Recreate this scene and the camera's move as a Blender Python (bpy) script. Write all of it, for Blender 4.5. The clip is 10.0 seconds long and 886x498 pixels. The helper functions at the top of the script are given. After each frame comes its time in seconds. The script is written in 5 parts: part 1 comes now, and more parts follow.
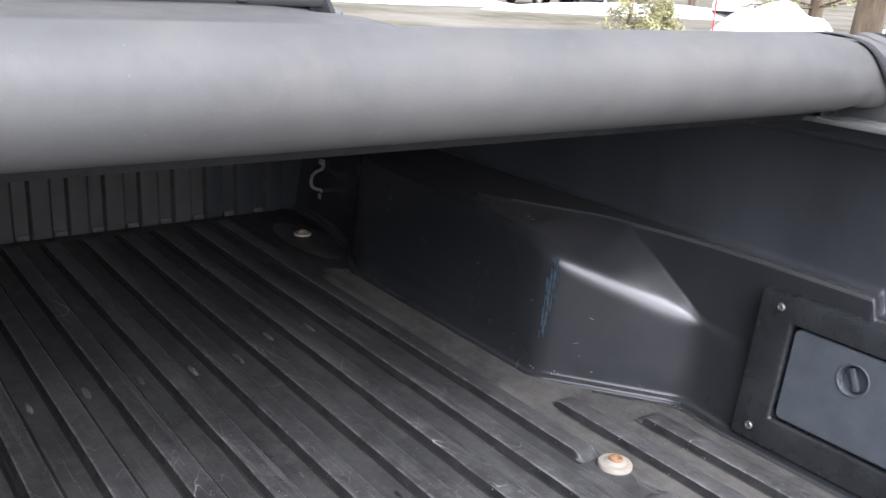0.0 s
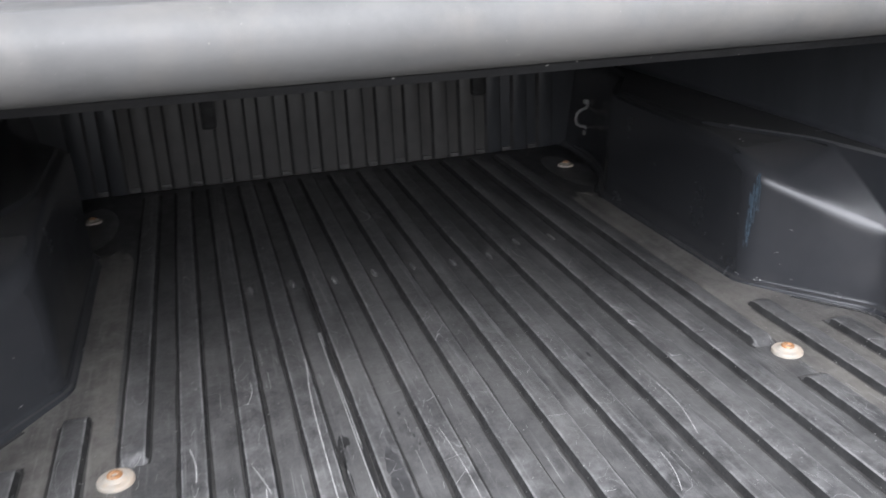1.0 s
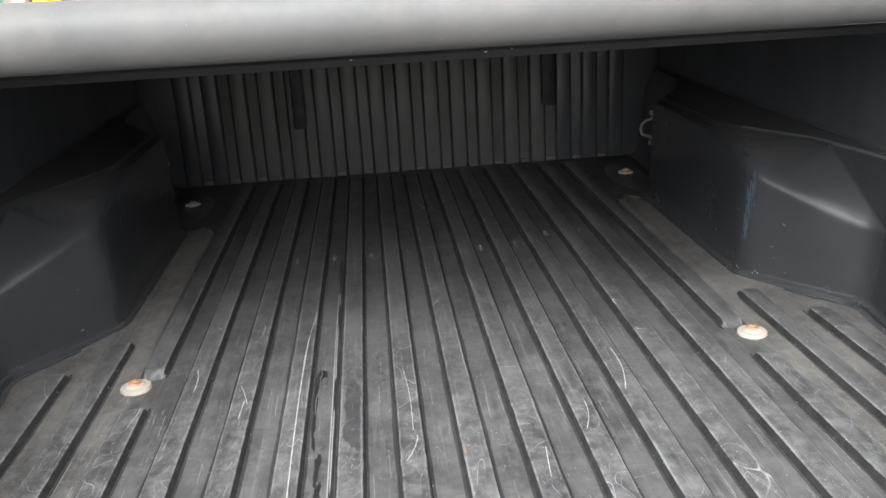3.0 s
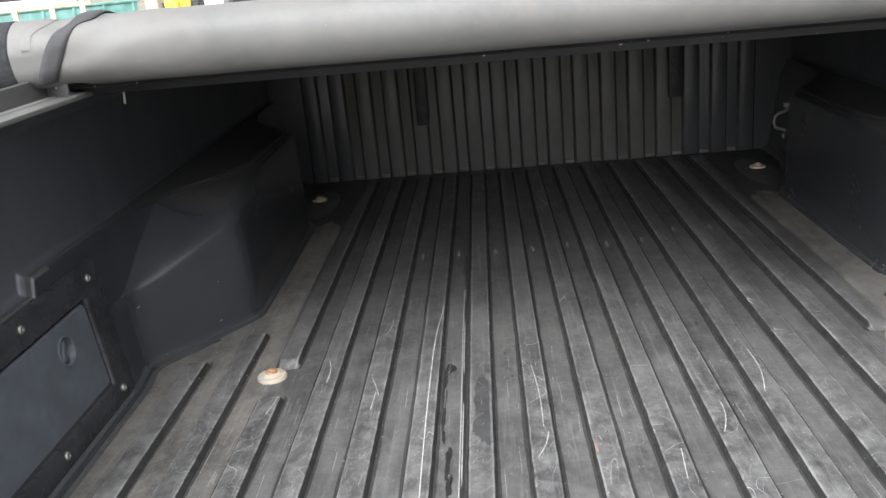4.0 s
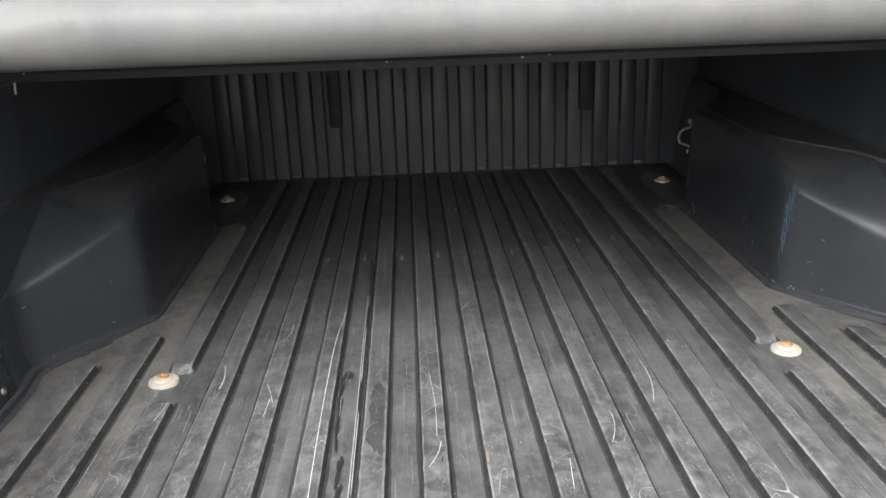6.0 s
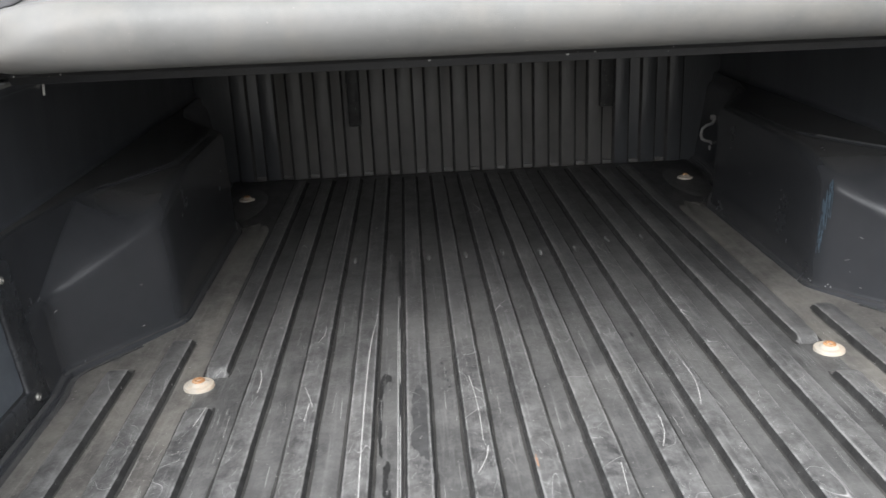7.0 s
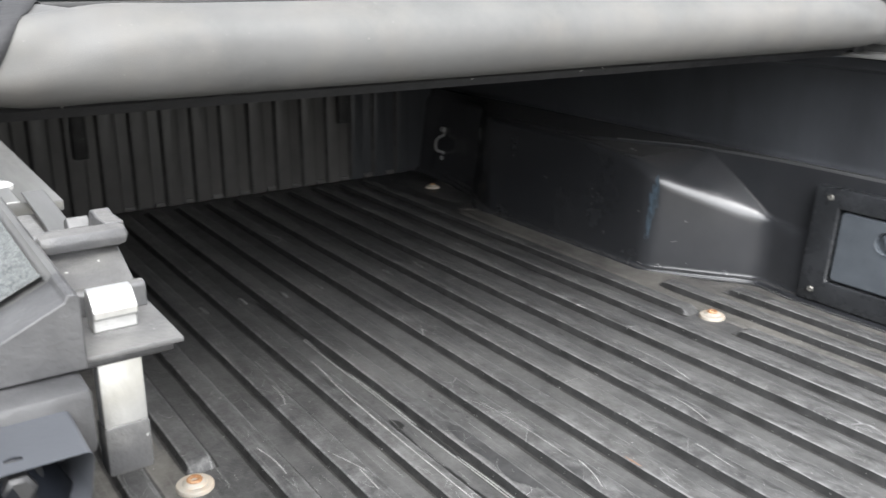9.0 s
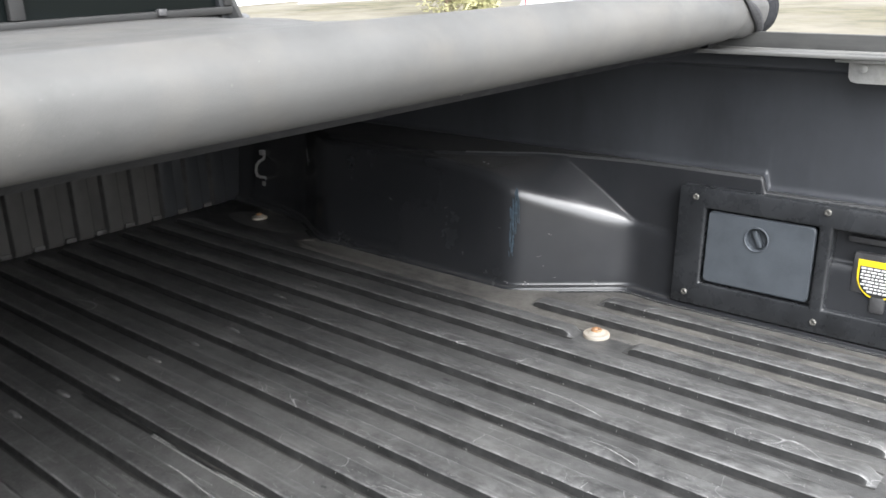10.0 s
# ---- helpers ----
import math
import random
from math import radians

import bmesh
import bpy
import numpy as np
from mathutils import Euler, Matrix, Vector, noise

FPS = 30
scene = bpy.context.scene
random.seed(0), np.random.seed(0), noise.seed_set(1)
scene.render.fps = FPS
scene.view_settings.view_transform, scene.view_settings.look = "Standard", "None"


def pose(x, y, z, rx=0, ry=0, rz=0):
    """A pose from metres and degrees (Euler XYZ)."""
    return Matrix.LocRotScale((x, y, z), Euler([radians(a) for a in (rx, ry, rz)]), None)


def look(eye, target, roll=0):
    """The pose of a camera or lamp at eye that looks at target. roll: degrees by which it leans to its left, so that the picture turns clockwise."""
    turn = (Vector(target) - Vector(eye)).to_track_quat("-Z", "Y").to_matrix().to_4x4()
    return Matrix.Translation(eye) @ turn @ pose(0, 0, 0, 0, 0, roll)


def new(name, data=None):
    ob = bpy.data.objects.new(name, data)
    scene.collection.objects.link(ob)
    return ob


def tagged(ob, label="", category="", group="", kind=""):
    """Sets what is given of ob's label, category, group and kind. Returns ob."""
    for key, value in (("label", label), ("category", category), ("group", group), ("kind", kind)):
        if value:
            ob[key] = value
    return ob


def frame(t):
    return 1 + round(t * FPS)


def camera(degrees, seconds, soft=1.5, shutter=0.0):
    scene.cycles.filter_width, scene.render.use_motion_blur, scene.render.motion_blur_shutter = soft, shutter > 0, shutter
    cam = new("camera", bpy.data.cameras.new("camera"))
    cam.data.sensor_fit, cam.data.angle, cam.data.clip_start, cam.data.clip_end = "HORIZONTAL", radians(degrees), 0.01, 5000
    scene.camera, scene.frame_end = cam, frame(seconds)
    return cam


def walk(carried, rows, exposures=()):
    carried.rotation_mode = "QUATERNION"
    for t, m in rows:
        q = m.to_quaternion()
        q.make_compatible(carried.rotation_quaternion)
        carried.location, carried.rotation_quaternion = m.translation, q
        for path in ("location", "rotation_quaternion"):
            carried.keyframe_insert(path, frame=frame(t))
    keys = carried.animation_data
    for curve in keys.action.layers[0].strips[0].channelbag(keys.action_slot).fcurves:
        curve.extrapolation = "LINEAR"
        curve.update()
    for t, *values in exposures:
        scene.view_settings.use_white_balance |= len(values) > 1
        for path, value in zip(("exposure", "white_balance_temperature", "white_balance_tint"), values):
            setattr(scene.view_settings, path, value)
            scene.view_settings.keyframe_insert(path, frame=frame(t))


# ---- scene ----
cam = camera(54.3, 10.0, shutter=0.25)
PATH = [
    (0, (-0.3108, 0.5051, 0.5717), (0.8637, 2.0004, -0.0484), 3.76),
    (0.2, (-0.3209, 0.4923, 0.5762), (0.8375, 1.9966, -0.0525), 3.69),
    (0.5, (-0.3212, 0.3842, 0.5980), (0.6672, 1.9760, -0.1017), 2.03),
    (0.8, (-0.3263, 0.2581, 0.6063), (0.3487, 1.9954, -0.1190), -1.11),
    (1, (-0.2998, 0.1913, 0.5945), (0.1976, 1.9883, -0.1287), -2.44),
    (1.2, (-0.2664, 0.1303, 0.5848), (0.0987, 1.9593, -0.1372), -2.40),
    (1.5, (-0.2055, 0.0436, 0.5742), (0.0259, 1.8970, -0.1408), -3.19),
    (2, (-0.1344, -0.0279, 0.5677), (0.0658, 1.8330, -0.1371), -2.44),
    (2.2, (-0.1115, -0.0309, 0.5681), (0.0848, 1.8357, -0.1228), -2.39),
    (3.3, (-0.0847, -0.0321, 0.5515), (-0.0221, 1.8642, -0.0813), -4.02),
    (3.5, (-0.0914, -0.0306, 0.5551), (-0.0969, 1.8667, -0.0776), -4.55),
    (4, (-0.1085, -0.0308, 0.5555), (-0.2329, 1.8633, -0.0747), -5.38),
    (4.5, (-0.1149, -0.0280, 0.5679), (-0.2624, 1.8602, -0.0747), -4.38),
    (5, (-0.0992, -0.0202, 0.5587), (-0.1944, 1.8740, -0.0760), -3.03),
    (5.5, (-0.0812, -0.0251, 0.5581), (-0.0718, 1.8720, -0.0751), -2.19),
    (5.7, (-0.0803, -0.0245, 0.5573), (-0.0287, 1.8715, -0.0772), -1.88),
    (6.8, (-0.1074, -0.0144, 0.5590), (-0.0480, 1.8804, -0.0782), -2.52),
    (7, (-0.1334, -0.0027, 0.5589), (-0.0749, 1.8905, -0.0831), -2.55),
    (7.3, (-0.2160, -0.0065, 0.5618), (-0.0678, 1.8807, -0.0837), -1.59),
    (7.5, (-0.3105, -0.0091, 0.5557), (-0.0670, 1.8680, -0.0901), -0.66),
    (7.8, (-0.4698, -0.0133, 0.5610), (-0.1247, 1.8485, -0.0828), 0.36),
    (8, (-0.5457, 0.0121, 0.5731), (-0.1341, 1.8582, -0.0770), 0.86),
    (8.2, (-0.5856, 0.0401, 0.5698), (-0.1027, 1.8721, -0.0709), 1.36),
    (8.5, (-0.6262, 0.1232, 0.5553), (0.0567, 1.8984, -0.0631), 1.79),
    (8.6, (-0.6368, 0.1479, 0.5587), (0.1053, 1.8986, -0.0611), 1.52),
    (8.8, (-0.6704, 0.1963, 0.5628), (0.2376, 1.8695, -0.0504), 0.84),
    (9, (-0.7052, 0.2464, 0.5649), (0.3815, 1.8048, -0.0598), 0.47),
    (9.3, (-0.7590, 0.3023, 0.5698), (0.5316, 1.6910, -0.0675), 0.21),
    (9.5, (-0.7628, 0.3445, 0.5799), (0.5966, 1.6641, -0.0610), 0.71),
    (9.6, (-0.7440, 0.3614, 0.5773), (0.6266, 1.6696, -0.0628), 0.80),
    (10, (-0.6625, 0.4436, 0.5811), (0.7603, 1.6964, -0.0561), -1.91),
]
EXPOSURES = [(0.0, 1.45, 6050, 16), (0.6, 1.52, 6100, 15), (1.5, 1.65, 6250, 12), (3.5, 1.72, 6450, 10), (8.0, 1.72, 6450, 10), (10.0, 1.7, 6400, 10)]
walk(cam, [(t, look(eye, target, roll)) for t, eye, target, roll in PATH], EXPOSURES)

# ---- world and light: an overcast day ----
world = bpy.data.worlds.new("sky")
scene.world = world
world.use_nodes = True
wt = world.node_tree
wt.nodes.clear()
sky = wt.nodes.new("ShaderNodeTexSky")
sky.sky_type = "NISHITA"
sky.sun_disc = False
sky.sun_elevation = radians(50)
sky.sun_rotation = radians(198)
sky.air_density, sky.dust_density, sky.ozone_density = 1.0, 4.0, 1.0
pale = wt.nodes.new("ShaderNodeHueSaturation")
pale.inputs["Saturation"].default_value = 0.12
wbg = wt.nodes.new("ShaderNodeBackground")
wbg.inputs["Strength"].default_value = 0.15
wout = wt.nodes.new("ShaderNodeOutputWorld")
wt.links.new(sky.outputs[0], pale.inputs["Color"])
wt.links.new(pale.outputs[0], wbg.inputs["Color"])
wt.links.new(wbg.outputs[0], wout.inputs["Surface"])
sun = new("sun", bpy.data.lights.new("sun", "SUN"))
sun.data.energy, sun.data.angle, sun.data.color = 2.3, radians(84), (0.97, 0.985, 1.0)
sun.matrix_basis = look((-0.596, -1.835, 2.298), (0, 0, 0))


# ---- materials ----
def mat(name, base, rough=0.5, metal=0.0, var=0.25, scale=12.0, stretch=(1, 1, 1), tint=None, tint_amount=0.0,
        tint_scale=3.0, grain=0.0, grain_scale=300.0, rough_var=0.12, coat=0.0, specks=0.0, speck_scale=90.0,
        speck_color=(0.5, 0.5, 0.48), spec=0.5, dust=0.0):
    """A surface: its colour varied at two scales, a second colour in patches, specks, and a fine bump."""
    m = bpy.data.materials.new(name)
    m.use_nodes = True
    t = m.node_tree
    n, l = t.nodes, t.links
    b = n["Principled BSDF"]
    co = n.new("ShaderNodeTexCoord")
    mp = n.new("ShaderNodeMapping")
    mp.inputs["Scale"].default_value = stretch
    l.new(co.outputs["Object"], mp.inputs["Vector"])

    def cloud(s, detail=6.0, plain=False):
        c = n.new("ShaderNodeTexNoise")
        c.inputs["Scale"].default_value, c.inputs["Detail"].default_value, c.inputs["Roughness"].default_value = s, detail, 0.62
        l.new((co.outputs["Object"] if plain else mp.outputs["Vector"]), c.inputs["Vector"])
        return c.outputs["Fac"]

    def ramp(src, lo, hi, a=0.0, z=1.0):
        r = n.new("ShaderNodeMapRange")
        r.inputs["From Min"].default_value, r.inputs["From Max"].default_value = lo, hi
        r.inputs["To Min"].default_value, r.inputs["To Max"].default_value = a, z
        l.new(src, r.inputs["Value"])
        return r.outputs[0]

    def blend(fac, a, c):
        x = n.new("ShaderNodeMix")
        x.data_type = "RGBA"
        l.new(fac, x.inputs["Factor"])
        for k, v in (("A", a), ("B", c)):
            sock = [s for s in x.inputs if s.name == k and s.type == "RGBA"][0]
            if isinstance(v, tuple):
                sock.default_value = (*v, 1)
            else:
                l.new(v, sock)
        return [s for s in x.outputs if s.type == "RGBA"][0]

    dark = tuple(c * (1 - var) for c in base)
    light = tuple(min(1, c * (1 + var)) for c in base)
    big, fine = cloud(scale), cloud(scale * 7.3)
    col = blend(ramp(big, 0.32, 0.68), dark, light)
    col = blend(ramp(fine, 0.45, 0.75, 0, 0.45), col, light)
    if tint:
        patch = cloud(tint_scale, 8.0, True)
        col = blend(ramp(patch, 0.42, 0.68, 0, tint_amount), col, tint)
    if specks:
        dots = cloud(speck_scale, 2.0, True)
        col = blend(ramp(dots, 0.73 - 0.06 * specks, 0.78 - 0.06 * specks, 0, 0.8), col, speck_color)
    if dust:
        # settled dust on what faces up
        nm = n.new("ShaderNodeNewGeometry")
        sep = n.new("ShaderNodeSeparateXYZ")
        l.new(nm.outputs["Normal"], sep.inputs[0])
        up = n.new("ShaderNodeMath")
        up.operation = "MULTIPLY"
        l.new(ramp(sep.outputs["Z"], 0.8, 1.0, 0, dust), up.inputs[0])
        l.new(ramp(cloud(16, 7.0, True), 0.3, 0.65, 0.65, 1.0), up.inputs[1])
        col = blend(up.outputs[0], col, (0.2, 0.19, 0.17))
    l.new(col, b.inputs["Base Color"])
    l.new(ramp(cloud(scale * 2.1), 0.3, 0.7, max(0.02, rough - rough_var), min(1, rough + rough_var)), b.inputs["Roughness"])
    b.inputs["Metallic"].default_value = metal
    b.inputs["Specular IOR Level"].default_value = spec
    if coat:
        b.inputs["Coat Weight"].default_value = coat
        b.inputs["Coat Roughness"].default_value = 0.06
    if grain:
        bp = n.new("ShaderNodeBump")
        bp.inputs["Strength"].default_value, bp.inputs["Distance"].default_value = grain, 0.002
        l.new(cloud(grain_scale, 3.0), bp.inputs["Height"])
        l.new(bp.outputs[0], b.inputs["Normal"])
    return m




def worn(name, base, light, dust, rough, scratch=0.5, cloudy=0.6, spec=0.5, scuff_fade=False):
    """Scuffed floor composite: long streaks, cloudy wear at two scales, curling hairline scratches, dust and grit."""
    m = bpy.data.materials.new(name)
    m.use_nodes = True
    n, l = m.node_tree.nodes, m.node_tree.links
    b = n["Principled BSDF"]
    geo = n.new("ShaderNodeNewGeometry")

    def noise_at(scale, detail, stretch, shift=0.0, rough_=0.65, warp=0.0):
        mp = n.new("ShaderNodeMapping")
        mp.inputs["Scale"].default_value = stretch
        mp.inputs["Location"].default_value = (shift, shift * 1.7, shift * 0.6)
        l.new(geo.outputs["Position"], mp.inputs["Vector"])
        t = n.new("ShaderNodeTexNoise")
        for key, v in (("Scale", scale), ("Detail", detail), ("Roughness", rough_), ("Distortion", warp)):
            t.inputs[key].default_value = v
        l.new(mp.outputs[0], t.inputs["Vector"])
        return t.outputs["Fac"]

    def span(src, lo, hi, a=0.0, z=1.0):
        r = n.new("ShaderNodeMapRange")
        for key, v in (("From Min", lo), ("From Max", hi), ("To Min", a), ("To Max", z)):
            r.inputs[key].default_value = v
        l.new(src, r.inputs["Value"])
        return r.outputs[0]

    def calc(op, a, c):
        x = n.new("ShaderNodeMath")
        x.operation = op
        for k, v in enumerate((a, c)):
            if isinstance(v, float):
                x.inputs[k].default_value = v
            else:
                l.new(v, x.inputs[k])
        return x.outputs[0]

    def blend(fac, a, c):
        x = n.new("ShaderNodeMix")
        x.data_type = "RGBA"
        l.new(fac, x.inputs["Factor"])
        for k, v in (("A", a), ("B", c)):
            sock = [q for q in x.inputs if q.name == k and q.type == "RGBA"][0]
            if isinstance(v, tuple):
                sock.default_value = (*v, 1)
            else:
                l.new(v, sock)
        return [q for q in x.outputs if q.type == "RGBA"][0]

    dark = tuple(c * 0.6 for c in base)
    col = blend(span(noise_at(55, 5, (1, 0.05, 1)), 0.35, 0.65), dark, base)
    col = blend(span(noise_at(9, 7, (1, 0.6, 1), 3.0), 0.45, 0.66, 0, 0.75), col, dust)
    scuffs = [span(noise_at(38, 8, (1, 0.8, 1), 7.0, 0.72), 0.44, 0.7, 0, cloudy), span(noise_at(120, 6, (1, 0.7, 1), 1.0, 0.7), 0.5, 0.75, 0, cloudy * 0.8)]
    if scuff_fade:
        # scuffs are paler at the tail, in patches; the fade also paints shade cabwards
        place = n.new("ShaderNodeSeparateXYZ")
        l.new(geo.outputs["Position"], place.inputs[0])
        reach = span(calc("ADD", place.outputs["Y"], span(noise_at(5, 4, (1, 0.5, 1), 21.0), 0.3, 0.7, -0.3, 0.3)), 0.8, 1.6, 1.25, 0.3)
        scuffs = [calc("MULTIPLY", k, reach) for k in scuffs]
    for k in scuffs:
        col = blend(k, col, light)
    col = blend(span(noise_at(160, 4, (1, 0.03, 1), 5.0), 0.56, 0.70, 0, 0.65), col, light)
    col = blend(span(noise_at(24, 6, (1, 1, 1), 11.0), 0.6, 0.75, 0, 0.6), col, dark)
    # hairlines follow the level lines of slow, warped clouds
    for k, (sc, st, wid) in enumerate(((11, (1, 0.35, 1), 0.0013), (17, (1.3, 0.5, 1), 0.0012), (7, (1, 1, 1), 0.001))):
        f = noise_at(sc, 1.5, st, 13.0 + 5 * k, 0.4, 0.6)
        line = span(calc("ABSOLUTE", calc("SUBTRACT", f, 0.5 + 0.03 * (k - 1)), 0.0), 0.0, wid * sc / 10, 1.0, 0.0)
        gate = span(noise_at(6, 3, (1, 1, 1), 31.0 + 3 * k), 0.52, 0.6)
        col = blend(calc("MULTIPLY", calc("MULTIPLY", line, gate), scratch), col, tuple(min(0.6, c * 2.1) for c in light))
    grit = span(noise_at(260, 1.5, (1, 1, 1), 2.0), 0.735, 0.76, 0, 0.8)
    col = blend(grit, col, (0.38, 0.37, 0.35))
    l.new(col, b.inputs["Base Color"])
    l.new(span(noise_at(30, 6, (1, 0.6, 1), 9.0), 0.3, 0.7, rough - 0.05, rough + 0.1), b.inputs["Roughness"])
    b.inputs["Specular IOR Level"].default_value = spec
    bp = n.new("ShaderNodeBump")
    bp.inputs["Strength"].default_value, bp.inputs["Distance"].default_value = 0.5, 0.0015
    l.new(calc("ADD", noise_at(330, 3, (1, 0.5, 1)), noise_at(60, 4, (1, 0.3, 1), 4.0)), bp.inputs["Height"])
    l.new(bp.outputs[0], b.inputs["Normal"])
    return m


FLOOR = worn("dusty_floor_composite", (0.047, 0.0468, 0.0465), (0.108, 0.107, 0.105), (0.075, 0.0742, 0.072), 0.42, 0.7, 0.55, 0.6)
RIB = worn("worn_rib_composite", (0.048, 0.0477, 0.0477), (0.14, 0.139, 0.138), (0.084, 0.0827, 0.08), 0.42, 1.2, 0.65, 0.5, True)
RIB_EDGE = worn("scraped_rib_edge", (0.065, 0.065, 0.065), (0.22, 0.22, 0.217), (0.11, 0.107, 0.103), 0.42, 1.0, 0.8)
DUSTY = worn("brown_dusty_composite", (0.064, 0.061, 0.057), (0.14, 0.135, 0.125), (0.107, 0.1, 0.088), 0.55, 0.3, 0.7)
# contact shade painted as dark strips along the foot of each rib
FOOT_SHADE = worn("painted_foot_shade", (0.024, 0.0235, 0.023), (0.05, 0.049, 0.047), (0.04, 0.038, 0.035), 0.6, 0.2, 0.5, 0.3)
# dark side plastic; its colour also paints in the shade of the grooves
RIB_SIDE = mat("dark_rib_side", (0.025, 0.025, 0.025), 0.5, var=0.4, scale=40, grain=0.2, grain_scale=400, specks=0.3, speck_scale=200, spec=0.25)
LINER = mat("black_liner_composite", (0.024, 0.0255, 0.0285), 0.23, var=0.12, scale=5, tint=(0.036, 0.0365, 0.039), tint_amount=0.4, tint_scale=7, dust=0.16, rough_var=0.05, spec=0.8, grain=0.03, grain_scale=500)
# upper liner: lighter, bluer and less glossy than below, with upright scuffs
UPPER = mat("lighter_upper_liner", (0.044, 0.047, 0.053), 0.42, var=0.3, scale=4, stretch=(1, 1, 0.25), tint=(0.065, 0.07, 0.08), tint_amount=0.55, tint_scale=5, rough_var=0.08, spec=0.5, grain=0.05, grain_scale=500)
EDGE_LIGHT = mat("painted_edge_highlight", (0.055, 0.056, 0.058), 0.45, var=0.35, scale=25, stretch=(1, 0.2, 1), spec=0.5)
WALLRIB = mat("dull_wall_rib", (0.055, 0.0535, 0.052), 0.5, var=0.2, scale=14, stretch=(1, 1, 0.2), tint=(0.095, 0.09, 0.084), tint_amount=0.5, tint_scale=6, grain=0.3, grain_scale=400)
WALLDARK = mat("dark_wall_rib", (0.03, 0.032, 0.035), 0.42, var=0.25, scale=14, stretch=(1, 1, 0.2), grain=0.3, grain_scale=400)
FLANK_SHADE = mat("shaded_rib_flank", (0.045, 0.0445, 0.044), 0.6, var=0.3, scale=30, spec=0.1)
JAMB = mat("satin_blue_black_paint", (0.006, 0.007, 0.0095), 0.2, var=0.2, scale=20, rough_var=0.05, spec=0.25, tint=(0.025, 0.025, 0.025), tint_amount=0.3, tint_scale=14)
FRAME = mat("black_frame_plastic", (0.024, 0.0255, 0.028), 0.3, var=0.3, scale=20, grain=0.1, grain_scale=600)
LID = mat("grey_lid_plastic", (0.062, 0.071, 0.082), 0.45, var=0.2, scale=25, tint=(0.08, 0.089, 0.1), tint_amount=0.3, grain=0.3, grain_scale=700)
VINYL = mat("charcoal_vinyl", (0.0945, 0.0942, 0.0925), 0.56, var=0.14, scale=9, tint=(0.128, 0.12, 0.109), tint_amount=0.5, tint_scale=14, grain=0.16, specks=0.1, speck_scale=190, speck_color=(0.18, 0.175, 0.165),
            grain_scale=900, rough_var=0.05, spec=0.3)
FUZZ = mat("black_hook_tape", (0.026, 0.027, 0.03), 0.95, var=0.4, scale=160, grain=1.0, grain_scale=800, spec=0.2)
WEB = mat("grey_webbing", (0.026, 0.026, 0.028), 0.8, var=0.12, scale=160, stretch=(0.15, 1, 1), grain=0.25, grain_scale=700)
SEAL = mat("black_extrusion", (0.016, 0.016, 0.017), 0.42, var=0.3, scale=20, grain=0.2, grain_scale=500, specks=0.15, speck_scale=80)
RAIL = mat("dark_anodised_rail", (0.2, 0.2, 0.195), 0.42, 0.7, var=0.3, scale=30, stretch=(1, 0.1, 1), tint=(0.25, 0.245, 0.23), tint_amount=0.6, tint_scale=14)
RIDGE = mat("satin_ridge_aluminium", (0.085, 0.085, 0.084), 0.4, 0.25, var=0.3, scale=30, stretch=(1, 0.1, 1), tint=(0.12, 0.12, 0.115), tint_amount=0.4, tint_scale=20)
ALU = mat("bare_aluminium", (0.62, 0.62, 0.61), 0.38, 0.85, var=0.12, scale=40, stretch=(1, 0.2, 1), grain=0.1, grain_scale=300)
CASTING = mat("grey_clamp_plastic", (0.042, 0.042, 0.044), 0.48, var=0.2, scale=40, tint=(0.11, 0.11, 0.11), tint_amount=0.4, tint_scale=20, grain=0.2, grain_scale=500)
CLAMP = mat("chafed_clamp_plastic", (0.055, 0.055, 0.057), 0.42, var=0.2, scale=60, tint=(0.13, 0.128, 0.122), tint_amount=0.6, tint_scale=45, grain=0.2, grain_scale=500, dust=0.2, specks=0.2, speck_scale=300)
LOOP = mat("grey_loop_tape", (0.082, 0.088, 0.089), 0.95, var=0.35, scale=330, stretch=(1, 0.4, 1), tint=(0.2, 0.205, 0.2), tint_amount=0.6, tint_scale=650, grain=1.0, grain_scale=700, spec=0.1)
PAINT = mat("grey_metallic_paint", (0.13, 0.132, 0.135), 0.3, 0.4, var=0.15, scale=40, coat=1.0, rough_var=0.03)
SCREW = mat("dull_screw", (0.2, 0.195, 0.18), 0.45, 0.6, var=0.3, scale=200)
STEEL = mat("zinc_steel", (0.46, 0.46, 0.45), 0.45, 0.35, var=0.2, scale=60, tint=(0.3, 0.28, 0.25), tint_amount=0.4, tint_scale=40)
DULLZINC = mat("dull_zinc", (0.3, 0.295, 0.285), 0.55, 0.1, var=0.2, scale=80)
RUST = mat("rusty_bolt", (0.28, 0.13, 0.05), 0.75, 0.2, var=0.5, scale=120, tint=(0.45, 0.33, 0.22), tint_amount=0.7, tint_scale=150, grain=0.6, grain_scale=500)
WASHER = mat("cream_washer", (0.3, 0.278, 0.24), 0.6, var=0.1, scale=60, tint=(0.36, 0.24, 0.14), tint_amount=0.4, tint_scale=70)
PLATED = mat("cream_zinc_plate", (0.42, 0.4, 0.33), 0.35, 0.45, var=0.15, scale=50)
TAN = mat("tan_label_film", (0.3, 0.2, 0.085), 0.5, var=0.15, scale=60)
OLIVE = mat("olive_label_film", (0.09, 0.1, 0.045), 0.5, var=0.15, scale=60)
BROWN_INK = mat("brown_print", (0.09, 0.06, 0.03), 0.6, var=0.2)
INK = mat("black_print", (0.02, 0.02, 0.02), 0.6, var=0.1)
YELLOW = mat("yellow_label_film", (0.85, 0.62, 0.02), 0.45, var=0.06)
